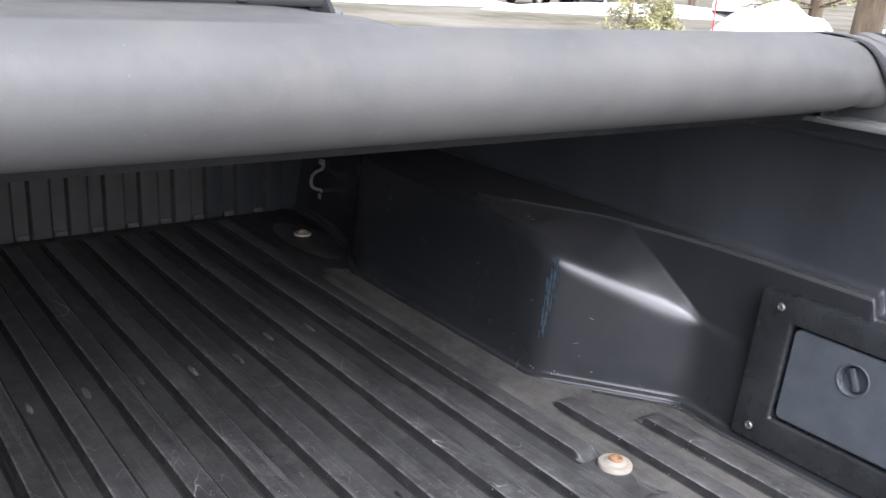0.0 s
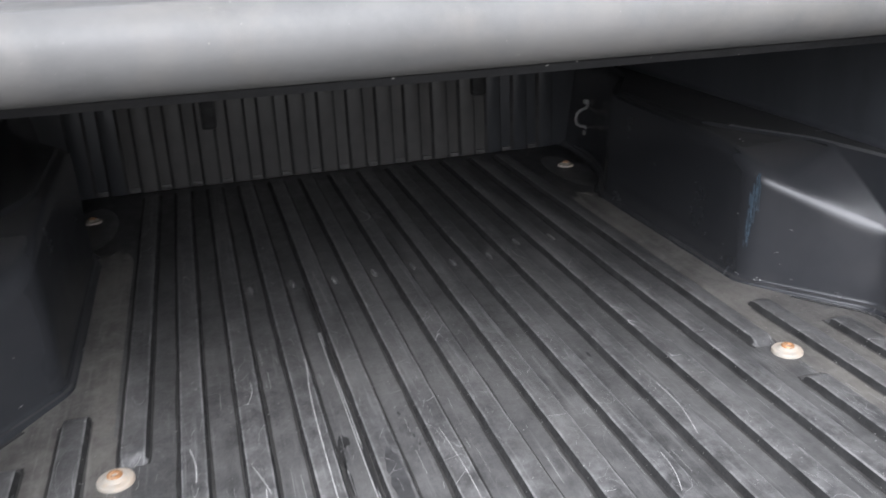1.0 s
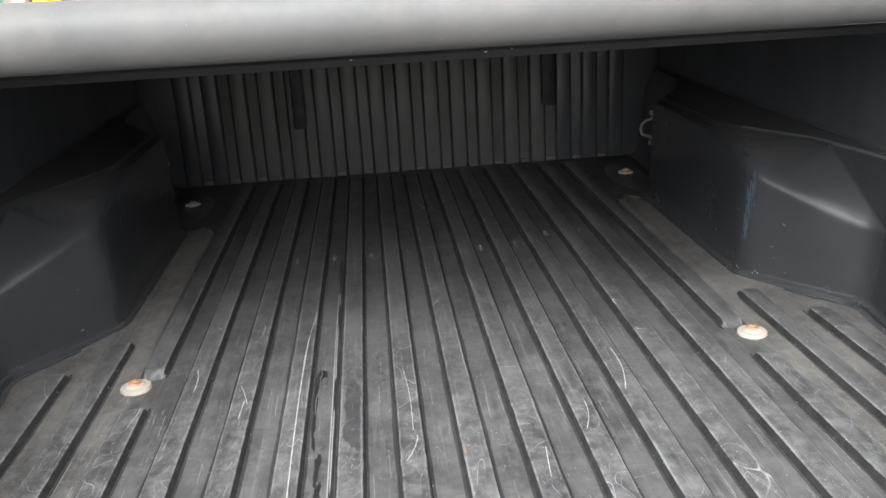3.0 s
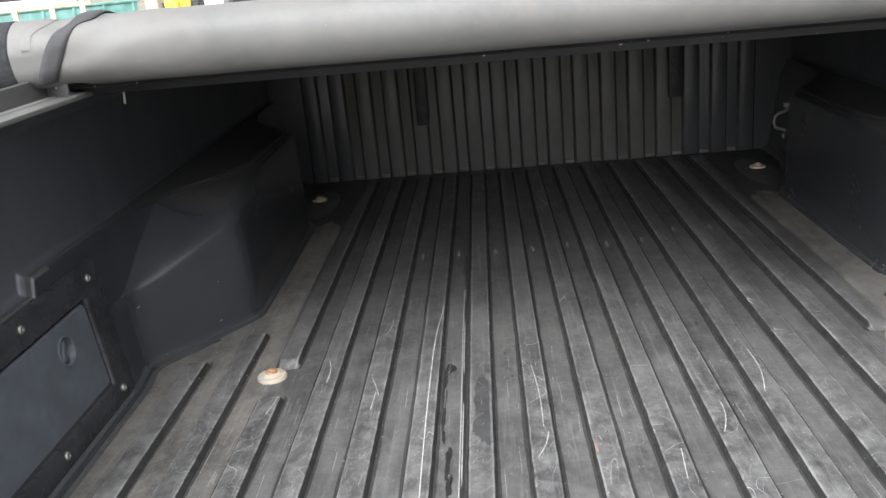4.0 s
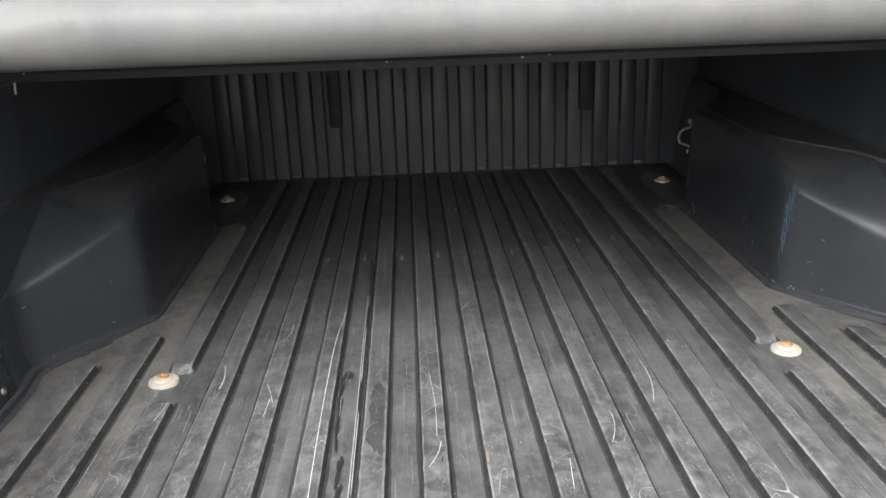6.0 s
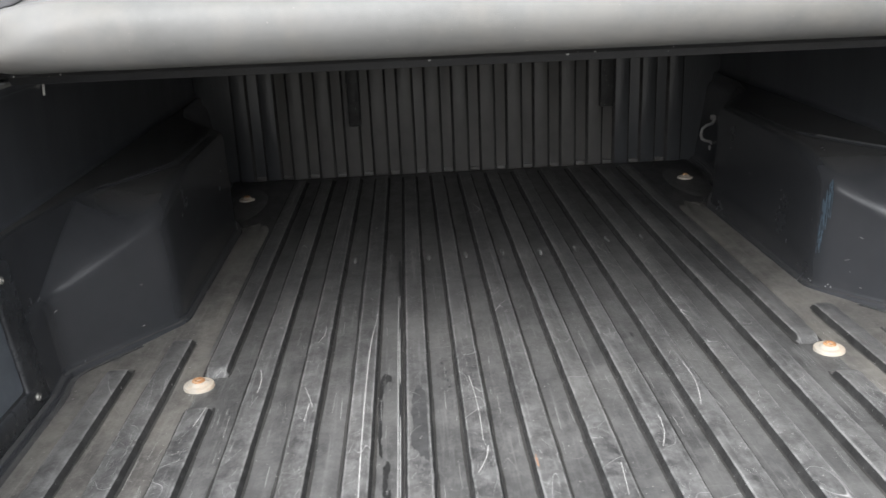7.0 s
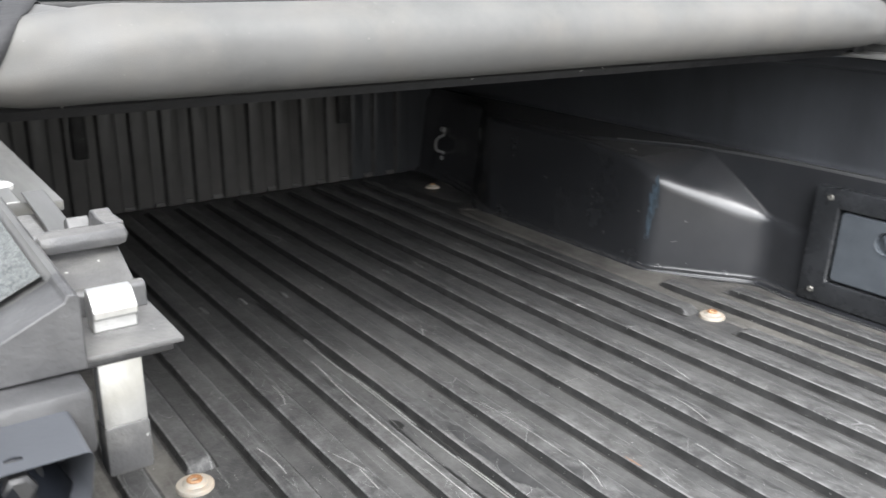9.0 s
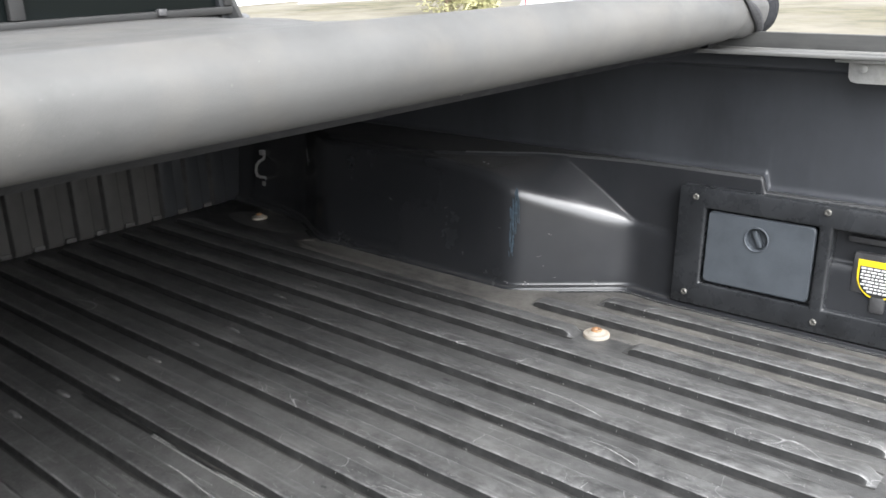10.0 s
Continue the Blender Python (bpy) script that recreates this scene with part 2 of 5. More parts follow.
WHITE = mat("white_label_film", (0.75, 0.75, 0.74), 0.5, var=0.06)
FRESH = mat("fresh_scratch", (0.35, 0.35, 0.34), 0.7, var=0.4, scale=90)
SCRATCH = mat("pale_scratch", (0.23, 0.23, 0.225), 0.7, var=0.35, scale=200)
BLUE_SCUFF = mat("blue_grey_scuff", (0.045, 0.068, 0.09), 0.65, var=0.6, scale=120)
TAR = mat("black_tar", (0.016, 0.016, 0.016), 0.4, var=0.3, scale=150)
ORANGE_STAIN = mat("rust_stain", (0.2, 0.12, 0.08), 0.8, var=0.4, scale=120)
SMEAR = mat("greasy_smear", (0.034, 0.034, 0.0345), 0.4, var=0.45, scale=50, tint=(0.055, 0.055, 0.055), tint_amount=0.6, tint_scale=40)
RUBBER = mat("tyre_rubber", (0.02, 0.02, 0.02), 0.8, var=0.3, grain=0.4)
GROUND = mat("gravel_and_dry_grass", (0.092, 0.083, 0.05), 0.95, var=0.5, scale=1.3, tint=(0.225, 0.207, 0.172), tint_amount=0.85, tint_scale=0.22, grain=0.8, grain_scale=30)
SNOW = mat("old_snow", (0.82, 0.83, 0.85), 0.7, var=0.06, scale=2, tint=(0.6, 0.57, 0.52), tint_amount=0.25, tint_scale=3, grain=0.6, grain_scale=14)
TEAL = mat("teal_painted_steel", (0.075, 0.19, 0.17), 0.5, var=0.25, scale=3, tint=(0.15, 0.27, 0.25), tint_amount=0.4)
TIMBER = mat("weathered_timber", (0.42, 0.34, 0.25), 0.8, var=0.25, scale=8, stretch=(1, 1, 0.1), grain=0.4, grain_scale=60)
PLANT_YELLOW = mat("yellow_machine_paint", (0.75, 0.45, 0.03), 0.45, var=0.15, scale=6)
CARWHITE = mat("white_car_paint", (0.75, 0.75, 0.75), 0.3, var=0.05, coat=0.6)
CARDARK = mat("dark_car_paint", (0.03, 0.035, 0.045), 0.25, var=0.1, coat=1.0)
BARK = mat("grey_brown_bark", (0.17, 0.13, 0.09), 0.9, var=0.4, scale=6, stretch=(1, 1, 0.25), grain=0.9, grain_scale=20)
NEEDLE = mat("pine_needles", (0.3, 0.29, 0.15), 0.75, var=0.5, scale=3)
OLIVEBARK = mat("mossy_bark", (0.2, 0.19, 0.07), 0.9, var=0.4, scale=6, stretch=(1, 1, 0.25), grain=0.9, grain_scale=20)
RED = mat("red_marker_plastic", (0.75, 0.05, 0.04), 0.45, var=0.08)
GLASS = bpy.data.materials.new("tinted_glass")
GLASS.use_nodes = True
gb = GLASS.node_tree.nodes["Principled BSDF"]
gb.inputs["Base Color"].default_value = (0.005, 0.0065, 0.0065, 1)
gb.inputs["Roughness"].default_value = 0.05
gb.inputs["Specular IOR Level"].default_value = 0.12


# ---- mesh helpers ----
def smooth(ob, angle=40):
    me = ob.data
    me.shade_smooth()
    me.set_sharp_from_angle(angle=radians(angle))
    return ob


def part(name, bm, material, parent=None, label="", angle=40):
    me = bpy.data.meshes.new(name)
    bmesh.ops.recalc_face_normals(bm, faces=bm.faces)
    bm.to_mesh(me)
    bm.free()
    me.materials.append(material)
    ob = smooth(new(name, me), angle)
    if parent:
        ob.parent = parent
    if label:
        tagged(ob, label)
    return ob


def thing(name, label, category, group="", at=(0, 0, 0), kind=""):
    ob = new(name)
    ob.empty_display_size = 0.02
    ob.location = at
    return tagged(ob, label, category, group, kind)


def box(bm, lo, hi, bevel=0.0, m=None, segments=2):
    """Adds a block between two corners, with rounded edges."""
    made = bmesh.ops.create_cube(bm, size=1.0)["verts"]
    for v in made:
        v.co = [(lo[k] + hi[k]) / 2 + v.co[k] * (hi[k] - lo[k]) for k in range(3)]
    if bevel:
        edges = list({e for v in made for e in v.link_edges})
        got = bmesh.ops.bevel(bm, geom=edges, offset=bevel, segments=segments, affect="EDGES", profile=0.5)
        made = list({v for f in got["faces"] for v in f.verts} | {v for v in made if v.is_valid})
    if m is not None:
        bmesh.ops.transform(bm, matrix=m, verts=made)
    return bm


def block(lo, hi, bevel=0.0, m=None):
    return box(bmesh.new(), lo, hi, bevel, m)


def prism(bm, outline, along, bevel=0.0, m=None):
    """An outline of (u, v) pairs in the x-z plane, drawn out from along[0] to along[1] in y."""
    a = [bm.verts.new((u, along[0], v)) for u, v in outline]
    b = [bm.verts.new((u, along[1], v)) for u, v in outline]
    k = len(a)
    fs = [bm.faces.new(a[::-1]), bm.faces.new(b)]
    fs += [bm.faces.new((a[i], a[(i + 1) % k], b[(i + 1) % k], b[i])) for i in range(k)]
    made = a + b
    if bevel:
        edges = list({e for f in fs for e in f.edges})
        got = bmesh.ops.bevel(bm, geom=edges, offset=bevel, segments=2, affect="EDGES", profile=0.5)
        made = list({v for f in got["faces"] for v in f.verts} | {v for v in made if v.is_valid})
    if m is not None:
        bmesh.ops.transform(bm, matrix=m, verts=made)
    return bm


def lathe(bm, profile, steps=24, m=None):
    """Turns (radius, height) pairs about z."""
    rings = []
    made = []
    for r, z in profile:
        ring = [bm.verts.new((r * math.cos(2 * math.pi * i / steps), r * math.sin(2 * math.pi * i / steps), z)) for i in range(steps)]
        rings.append(ring)
        made += ring
    for a, b in zip(rings, rings[1:]):
        for i in range(steps):
            bm.faces.new((a[i], a[(i + 1) % steps], b[(i + 1) % steps], b[i]))
    bm.faces.new(rings[0][::-1])
    bm.faces.new(rings[-1])
    if m is not None:
        bmesh.ops.transform(bm, matrix=m, verts=made)
    return bm


def tube(bm, points, radius, sides=10, flat=1.0):
    """A round bar along points; flat squeezes it."""
    pts = [Vector(p) for p in points]
    rings = []
    up = Vector((0.13, 0.31, 0.94)).normalized()
    for i, p in enumerate(pts):
        d = (pts[min(i + 1, len(pts) - 1)] - pts[max(i - 1, 0)]).normalized()
        s = d.cross(up).normalized()
        u = s.cross(d)
        rad = radius[i] if isinstance(radius, (list, tuple)) else radius
        rings.append([bm.verts.new(p + rad * (math.cos(2 * math.pi * k / sides) * s + flat * math.sin(2 * math.pi * k / sides) * u)) for k in range(sides)])
    for a, b in zip(rings, rings[1:]):
        for k in range(sides):
            bm.faces.new((a[k], a[(k + 1) % sides], b[(k + 1) % sides], b[k]))
    bm.faces.new(rings[0][::-1])
    bm.faces.new(rings[-1])
    return bm


def sheet(bm, rows):
    """A surface through rows of points."""
    grid = [[bm.verts.new(p) for p in row] for row in rows]
    for a, b in zip(grid, grid[1:]):
        for i in range(len(a) - 1):
            bm.faces.new((a[i], a[i + 1], b[i + 1], b[i]))
    return bm


def plate(ys, zs, holes, x0, x1, bevel):
    """An upright panel between x0 and x1 over the cells of ys and zs, with holes where (i, j) is left out."""
    bm = bmesh.new()
    vert = {}

    def at(i, j, x):
        if (i, j, x) not in vert:
            vert[i, j, x] = bm.verts.new((x, ys[i], zs[j]))
        return vert[i, j, x]
    solid = {(i, j) for i in range(len(ys) - 1) for j in range(len(zs) - 1)} - set(holes)
    for i, j in solid:
        for x in (x0, x1):
            bm.faces.new((at(i, j, x), at(i + 1, j, x), at(i + 1, j + 1, x), at(i, j + 1, x)))
        for (di, dj), (a, b) in (((-1, 0), ((0, 0), (0, 1))), ((1, 0), ((1, 0), (1, 1))), ((0, -1), ((0, 0), (1, 0))), ((0, 1), ((0, 1), (1, 1)))):
            if (i + di, j + dj) not in solid:
                p, q = (i + a[0], j + a[1]), (i + b[0], j + b[1])
                bm.faces.new((at(*p, x0), at(*q, x0), at(*q, x1), at(*p, x1)))
    bmesh.ops.recalc_face_normals(bm, faces=bm.faces)
    edges = [e for e in bm.edges if len(e.link_faces) == 2 and e.calc_face_angle() > 0.5]
    if bevel:
        bmesh.ops.bevel(bm, geom=edges, offset=bevel, segments=2, affect="EDGES", profile=0.5)
    return bm


def ease(v, a, b):
    k = min(1.0, max(0.0, (v - a) / (b - a)))
    return k * k * (3 - 2 * k)


# ---- the pickup truck ----
TAIL, FRONT, RAILZ = 0.49, 2.30, 0.43
truck = thing("pickup_truck", "grey pickup truck with a black ribbed composite cargo bed, tailgate open", "truck", at=(0, 1.4, -0.85))
truck_inverse = Matrix.Translation((0, -1.4, 0.85))


def of_truck(ob):
    ob.parent = truck
    ob.matrix_parent_inverse = truck_inverse
    return ob


# bed floor: a slab with raised ribs
bed_floor = of_truck(part("bed_floor", block((-0.70, TAIL, -0.03), (0.70, FRONT + 0.01, 0.0), 0.003), FLOOR, label="dusty black composite bed floor with worn ribs"))


RIB_H = 0.0104


def rib_mesh(length, seed):
    """A raised rib from y = 0 to length, with steep dark sides and sloping ends. Returns the mesh and the sides' faces."""
    bm = bmesh.new()
    rnd = random.Random(seed)
    half = 0.0138
    phase = rnd.uniform(0, 40)

    def foot_reach(y, side):
        """How far the painted contact shade reaches out from the foot of the rib."""
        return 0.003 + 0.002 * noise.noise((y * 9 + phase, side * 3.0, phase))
    ys = [0.0, 0.005, 0.010, 0.014, 0.02]
    k = 72
    ys += [0.02 + (length - 0.04) * i / k for i in range(1, k)]
    ys += [length - 0.02, length - 0.014, length - 0.010, length - 0.005, length]
    rows = []
    for y in ys:
        end = min(y, length - y)
        lift = ease(end, -0.001, 0.019)
        w = half * (0.86 + 0.14 * ease(end, 0, 0.012)) + 0.0005 * noise.noise((y * 45 + phase, 1, 0)) + 0.0006 * noise.noise((y * 140, phase, 2))
        z = RIB_H * lift + (rnd.random() - 0.5) * 0.0005 * lift
        rows.append([(-w - 0.0042 - foot_reach(y, -1), y, 0.0005), (-w - 0.0040, y, 0.0006), (-w - 0.0022, y, z * 0.5), (-w - 0.0006, y, z * 0.9), (-w + 0.0016, y, z), (0, y, z + 0.0005 * lift), (w - 0.0016, y, z), (w + 0.0006, y, z * 0.9), (w + 0.0022, y, z * 0.5), (w + 0.0040, y, 0.0006), (w + 0.0042 + foot_reach(y, 1), y, 0.0005)])
    sheet(bm, rows)
    bm.faces.ensure_lookup_table()
    for i, f in enumerate(bm.faces):
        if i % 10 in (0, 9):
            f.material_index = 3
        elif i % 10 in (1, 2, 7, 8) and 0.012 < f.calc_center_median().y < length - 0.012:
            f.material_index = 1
        elif i % 10 in (3, 6):
            f.material_index = 2
    return bm


PITCH = 0.0727
spans = []
for n in range(-5, 6):
    spans.append((n * PITCH + 0.0015, 0.634, 2.262))
for s in (-1, 1):
    spans += [(s * 0.434, 0.634, 1.036), (s * 0.432, 1.124, 2.255), (s * 0.506, 0.634, 1.262), (s * 0.577, 0.634, 1.166)]
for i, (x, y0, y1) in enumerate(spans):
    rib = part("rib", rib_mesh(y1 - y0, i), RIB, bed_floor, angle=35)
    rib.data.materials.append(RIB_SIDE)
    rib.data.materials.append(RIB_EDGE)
    rib.data.materials.append(FOOT_SHADE)
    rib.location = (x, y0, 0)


# raised outer lands along the wheel wells, brown with dust, ending in two worn lumps before the front bolts
def land_mesh(s):
    bm = bmesh.new()
    rows = []
    for j in range(46):
        y = 1.20 + (1.885 - 1.20) * j / 45
        lift = 0.004 * ease(y, 1.22, 1.36) * (1 - ease(y, 1.80, 1.885)) + 0.0003
        outer = 0.538 + 0.055 * ease(y, 1.33, 1.20) - 0.03 * ease(y, 1.84, 1.885)
        inner = 0.4585 + 0.012 * ease(y, 1.83, 1.885)
        row = []
        for k in range(13):
            f = k / 12
            x = inner + (outer - inner) * f
            edge = ease(f, -0.02, 0.10)
            lump = 0.0035 * ease(y, 1.82, 1.86) * (1 - ease(y, 1.868, 1.885)) * max(0.0, math.sin(f * 4 * math.pi - 0.6))
            ragged = y + 0.07 * ease(y, 1.7, 1.885) * noise.noise((f * 3.1, s * 2.0, 4.0))
            row.append((s * x, ragged, 0.0003 + (lift - 0.0003) * edge + lump + 0.0006 * noise.noise((x * 60, y * 25, s)) * edge))
        rows.append(row)
    sheet(bm, rows)
    return bm


for s in (-1, 1):
    part("outer_land", land_mesh(s), DUSTY, bed_floor, "brown dusty land along the wheel well", 50)
    # brown dust lies on the floor beside the storage compartments
    bm = bmesh.new()
    sheet(bm, [[(s * x, y, 0.0003) for x in np.linspace(x0, x1, 4)] for y, x0, x1 in ((0.62, 0.45, 0.66), (1.15, 0.45, 0.65), (1.199, 0.453, 0.62))])
    tagged(part("dust_strip", bm, DUSTY, bed_floor, "brown dust settled along the bed side"), kind="stuff")
    # low pad round the front bolt
    pad = lathe(bmesh.new(), [(0.062, 0.0002), (0.056, 0.0009), (0.046, 0.0012), (0.036, 0.0007), (0.02, 0.0006)], 28, Matrix.Translation((s * 0.548, 2.06, 0)) @ Matrix.Diagonal((0.8, 2.3, 1, 1)))
    part("bolt_pad", pad, FLOOR, bed_floor)


# bed sides: wheel well, ledge, upper wall, as one moulded liner each side
def along(y, *knots):
    """Reads a value off straight pieces between (y, value) knots, softened over 3 cm."""
    ys, vs = zip(*knots)
    return sum(float(np.interp(y + d, ys, vs)) for d in (-0.015, -0.0075, 0, 0.0075, 0.015)) / 5


def rounded(points, steps=6):
    """A line through (x, z, radius) corners with round bends."""
    out = []
    for i, (x, z, r) in enumerate(points):
        p = Vector((x, z))
        if r and 0 < i < len(points) - 1:
            a, b = Vector(points[i - 1][:2]) - p, Vector(points[i + 1][:2]) - p
            ra, rb = min(r, a.length * 0.48), min(r, b.length * 0.48)
            a, b = p + a.normalized() * ra, p + b.normalized() * rb
            for k in range(steps + 1):
                t = k / steps
                out.append((1 - t) ** 2 * a + 2 * t * (1 - t) * p + t * t * b)
        else:
            out.append(p)
    return out


def ledge(y):
    return 0.211 + 0.0235 * ease(y, 0.934, 0.942)


def liner_corners(y):
    """Corners of the side's section at y: foot, crease, top edge, ledge, upper wall, rolled rim."""
    zl = ledge(y)
    a = along(y, (0.4, 0.650), (1.09, 0.650), (1.13, 0.657), (1.158, 0.659), (1.332, 0.527), (1.83, 0.527), (1.88, 0.545), (1.99, 0.602), (2.1, 0.63), (2.2, 0.640), (2.4, 0.642))
    zs = along(y, (0.4, 0.12), (1.1, 0.112), (1.16, 0.122), (1.3, 0.176), (1.335, 0.196), (1.38, 0.214), (1.5, 0.226), (1.83, 0.226), (2.4, 0.2))
    sx = a + along(y, (0.4, 0.011), (1.09, 0.011), (1.13, 0.005), (1.18, 0.006), (1.33, 0.008), (1.38, 0.003), (1.83, 0.003), (1.98, 0.026), (2.4, 0.026))
    c = along(y, (0.4, 0.676), (0.94, 0.676), (1.1, 0.676), (1.16, 0.674), (1.24, 0.664), (1.345, 0.643), (1.42, 0.6), (1.52, 0.553), (1.83, 0.553), (1.99, 0.65), (2.1, 0.676), (2.4, 0.684))
    mx, mz = c - 0.003, min(zl - 0.006, zs + 0.6 * (c - sx))
    return [(a - 0.022, 0.0008, 0), (a - 0.0125, 0.0008, 0.002), (a - 0.0105, 0.0075, 0.004), (a - 0.0005, 0.0095, 0.007), (sx, zs, 0.021), (mx, mz, 0.004), (c, zl, 0.006), (0.697, zl + 0.002, 0.012), (0.697, 0.30, 0), (0.69, 0.404, 0.01), (0.664, 0.408, 0.006), (0.661, RAILZ - 0.003, 0.003), (0.74, RAILZ - 0.003, 0)]


def liner_at(y, z):
    """How far out the lower face of the liner stands at y and height z."""
    c = liner_corners(y)
    return c[3][0] + (c[4][0] - c[3][0]) * (z - c[3][1]) / (c[4][1] - c[3][1])


def liner(s):
    bm = bmesh.new()
    ys = [TAIL + 0.004 * i for i in range(4)] + [0.51 + 0.02 * i for i in range(20)] + [0.914, 0.925, 0.932, 0.934, 0.936, 0.938, 0.94, 0.942, 0.945]
    ys += [0.95 + 0.008 * i for i in range(138)] + [2.06 + 0.02 * i for i in range(13)]
    rows = [[(s * p.x, y, p.y) for p in rounded(liner_corners(y))] for y in sorted(ys) if y <= FRONT + 0.003]
    sheet(bm, rows)
    columns = len(rows[0]) - 1
    # pale ledge corner paints in its highlight line, longer on the right side
    for i, f in enumerate(bm.faces):
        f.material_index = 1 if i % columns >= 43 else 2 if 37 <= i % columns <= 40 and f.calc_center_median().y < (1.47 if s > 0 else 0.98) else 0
    return bm


for s in (-1, 1):
    side = of_truck(part("side_liner", liner(s), LINER, label="black moulded side liner with a wheel well and ledge", angle=60))
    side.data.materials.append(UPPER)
    side.data.materials.append(EDGE_LIGHT)
    # outer body side with a rolled top edge
    bm = bmesh.new()
    rows = []
    for y in [TAIL, TAIL + 0.01, 0.7, 1.0, 1.3, 1.6, 1.9, 2.2, 2.36, 2.38]:
        prof = [(0.692, RAILZ - 0.002), (0.693, RAILZ + 0.006), (0.697, RAILZ + 0.012), (0.705, RAILZ + 0.0155), (0.74, RAILZ + 0.018), (0.78, RAILZ + 0.0155), (0.82, RAILZ + 0.005), (0.85, RAILZ - 0.016), (0.872, RAILZ - 0.045), (0.89, 0.3), (0.9, 0.1), (0.89, -0.1), (0.87, -0.3), (0.84, -0.38)]
        rows.append([(s * x, y, z) for x, z in prof])
    sheet(bm, rows)
    of_truck(part("bed_side", bm, PAINT, label="glossy grey painted bed side"))
    # tail jamb: its inner edge rolls over a round bead to a sunk plate
    edge = [(0.637, -0.1), (0.637, 0.1), (0.636, 0.24), (0.636, 0.315), (0.637, 0.345), (0.642, 0.365), (0.650, 0.384), (0.659, 0.402), (0.666, 0.418), (0.670, 0.428)]
    bm = bmesh.new()
    rows = []
    for k, (x, z) in enumerate(edge):
        p, q = edge[max(k - 1, 0)], edge[min(k + 1, len(edge) - 1)]
        d = Vector((q[0] - p[0], q[1] - p[1])).normalized()
        row = []
        for off, y in ((0.026, 0.60), (0.013, 0.545), (0.0045, 0.52), (0.003, 0.506), (0.0075, 0.4955), (0.018, 0.487), (0.022, 0.4865), (0.0245, 0.489), (0.0265, 0.495), (0.029, 0.498), (0.05, 0.499)):
            taper = 0.75 + 0.35 * ease(z, 0.33, 0.41)
            row.append((s * (x + d.y * off * taper), y, z - d.x * off * taper))
        for x2, y2 in ((0.6945, 0.499), (0.6955, 0.492), (0.698, 0.490), (0.7, 0.493), (0.703, 0.52), (0.72, 0.535), (0.80, 0.535), (0.89, 0.52)):
            row.append((s * x2, y2, z))
        rows.append(row)
    sheet(bm, rows)
    of_truck(part("tail_jamb", bm, JAMB, label="dark painted tailgate jamb", angle=50))

# front panel of the bed with upright ribs
front = of_truck(part("front_panel", block((-0.505, FRONT + 0.004, -0.03), (0.412, FRONT + 0.03, 0.45), 0.003), WALLRIB, label="black ribbed front panel of the bed"))
# both ends of the panel and its outer ribs are darker than the middle
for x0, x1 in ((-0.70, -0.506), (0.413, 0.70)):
    part("end_panel", block((x0, FRONT + 0.004, -0.03), (x1, FRONT + 0.03, 0.45), 0.003), WALLDARK, front, "darker black end of the front panel")
for n in range(-8, 9):
    bm = bmesh.new()
    half, d = 0.0178, 0.011
    rows = []
    for z, k in ((0.0, 0.55), (0.012, 1.0), (0.2, 1.0), (0.425, 1.0), (0.43, 0.0)):
        rows.append([(-half - 0.0056, 0, z), (-half - 0.0008, -d * k * 0.92, z), (-half + 0.0012, -d * k, z), (half - 0.0012, -d * k, z), (half + 0.0008, -d * k * 0.92, z), (half + 0.0056, 0, z)])
    sheet(bm, rows)
    # flank colour, darker than the middle ribs, paints in shade between them
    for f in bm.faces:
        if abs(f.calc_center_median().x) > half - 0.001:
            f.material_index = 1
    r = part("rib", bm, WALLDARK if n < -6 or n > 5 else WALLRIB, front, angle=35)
    r.data.materials.append(FLANK_SHADE)
    r.location = (n * 0.0725 - 0.001, FRONT + 0.0035, 0)
    if n < 8:
        step = part("rib_foot", block((-0.0125, -0.007, 0.0), (0.0125, 0.0, 0.012), 0.0025), WALLRIB, front)
        step.location = ((n + 0.5) * 0.0725 - 0.001, FRONT + 0.003, 0)
for x, w, z0 in ((-0.281, 0.017, 0.14), (0.391, 0.019, 0.16)):
    part("tie_bracket", block((x - w, FRONT - 0.024, z0), (x + w, FRONT + 0.002, 0.36), 0.006), RIB_SIDE, front, "dark bracket pad")

# tailgate let down behind the bed: out of view, added to block ground light
tailgate = of_truck(part("tailgate", block((-0.665, -0.06, -0.06), (0.665, 0.468, -0.012), 0.012), PAINT, label="grey tailgate let down level"))
part("tailgate_liner", block((-0.63, -0.04, -0.0118), (0.63, 0.45, -0.006), 0.002), FLOOR, tailgate, "black composite tailgate liner")

# cab seen over the cover
cab = of_truck(part("cab", bmesh.new(), PAINT))
bm = bmesh.new()
for lo, hi in (((-0.86, 2.46, -0.45), (0.86, 2.52, 0.455)), ((-0.86, 2.46, 0.86), (0.86, 2.52, 1.0)), ):
    box(bm, lo, hi, 0.012)
old = cab.data
me = bpy.data.meshes.new("cab")
bm.to_mesh(me)
bm.free()
me.materials.append(PAINT)
cab.data = me
bpy.data.meshes.remove(old)
tagged(cab, "grey painted rear wall of the cab")
bm = bmesh.new()
for lo, hi in (((-0.79, 2.445, 0.458), (0.79, 2.465, 0.478)), ((-0.79, 2.445, 0.84), (0.79, 2.465, 0.86)), ((-0.79, 2.445, 0.479), (-0.765, 2.465, 0.839)), ((0.765, 2.445, 0.479), (0.79, 2.465, 0.839)), ((0.2, 2.445, 0.479), (0.235, 2.465, 0.839)), ((-0.235, 2.445, 0.479), (-0.2, 2.465, 0.839))):
    box(bm, lo, hi, 0.004)
part("rear_window", bm, INK, cab, "black-framed sliding rear window")
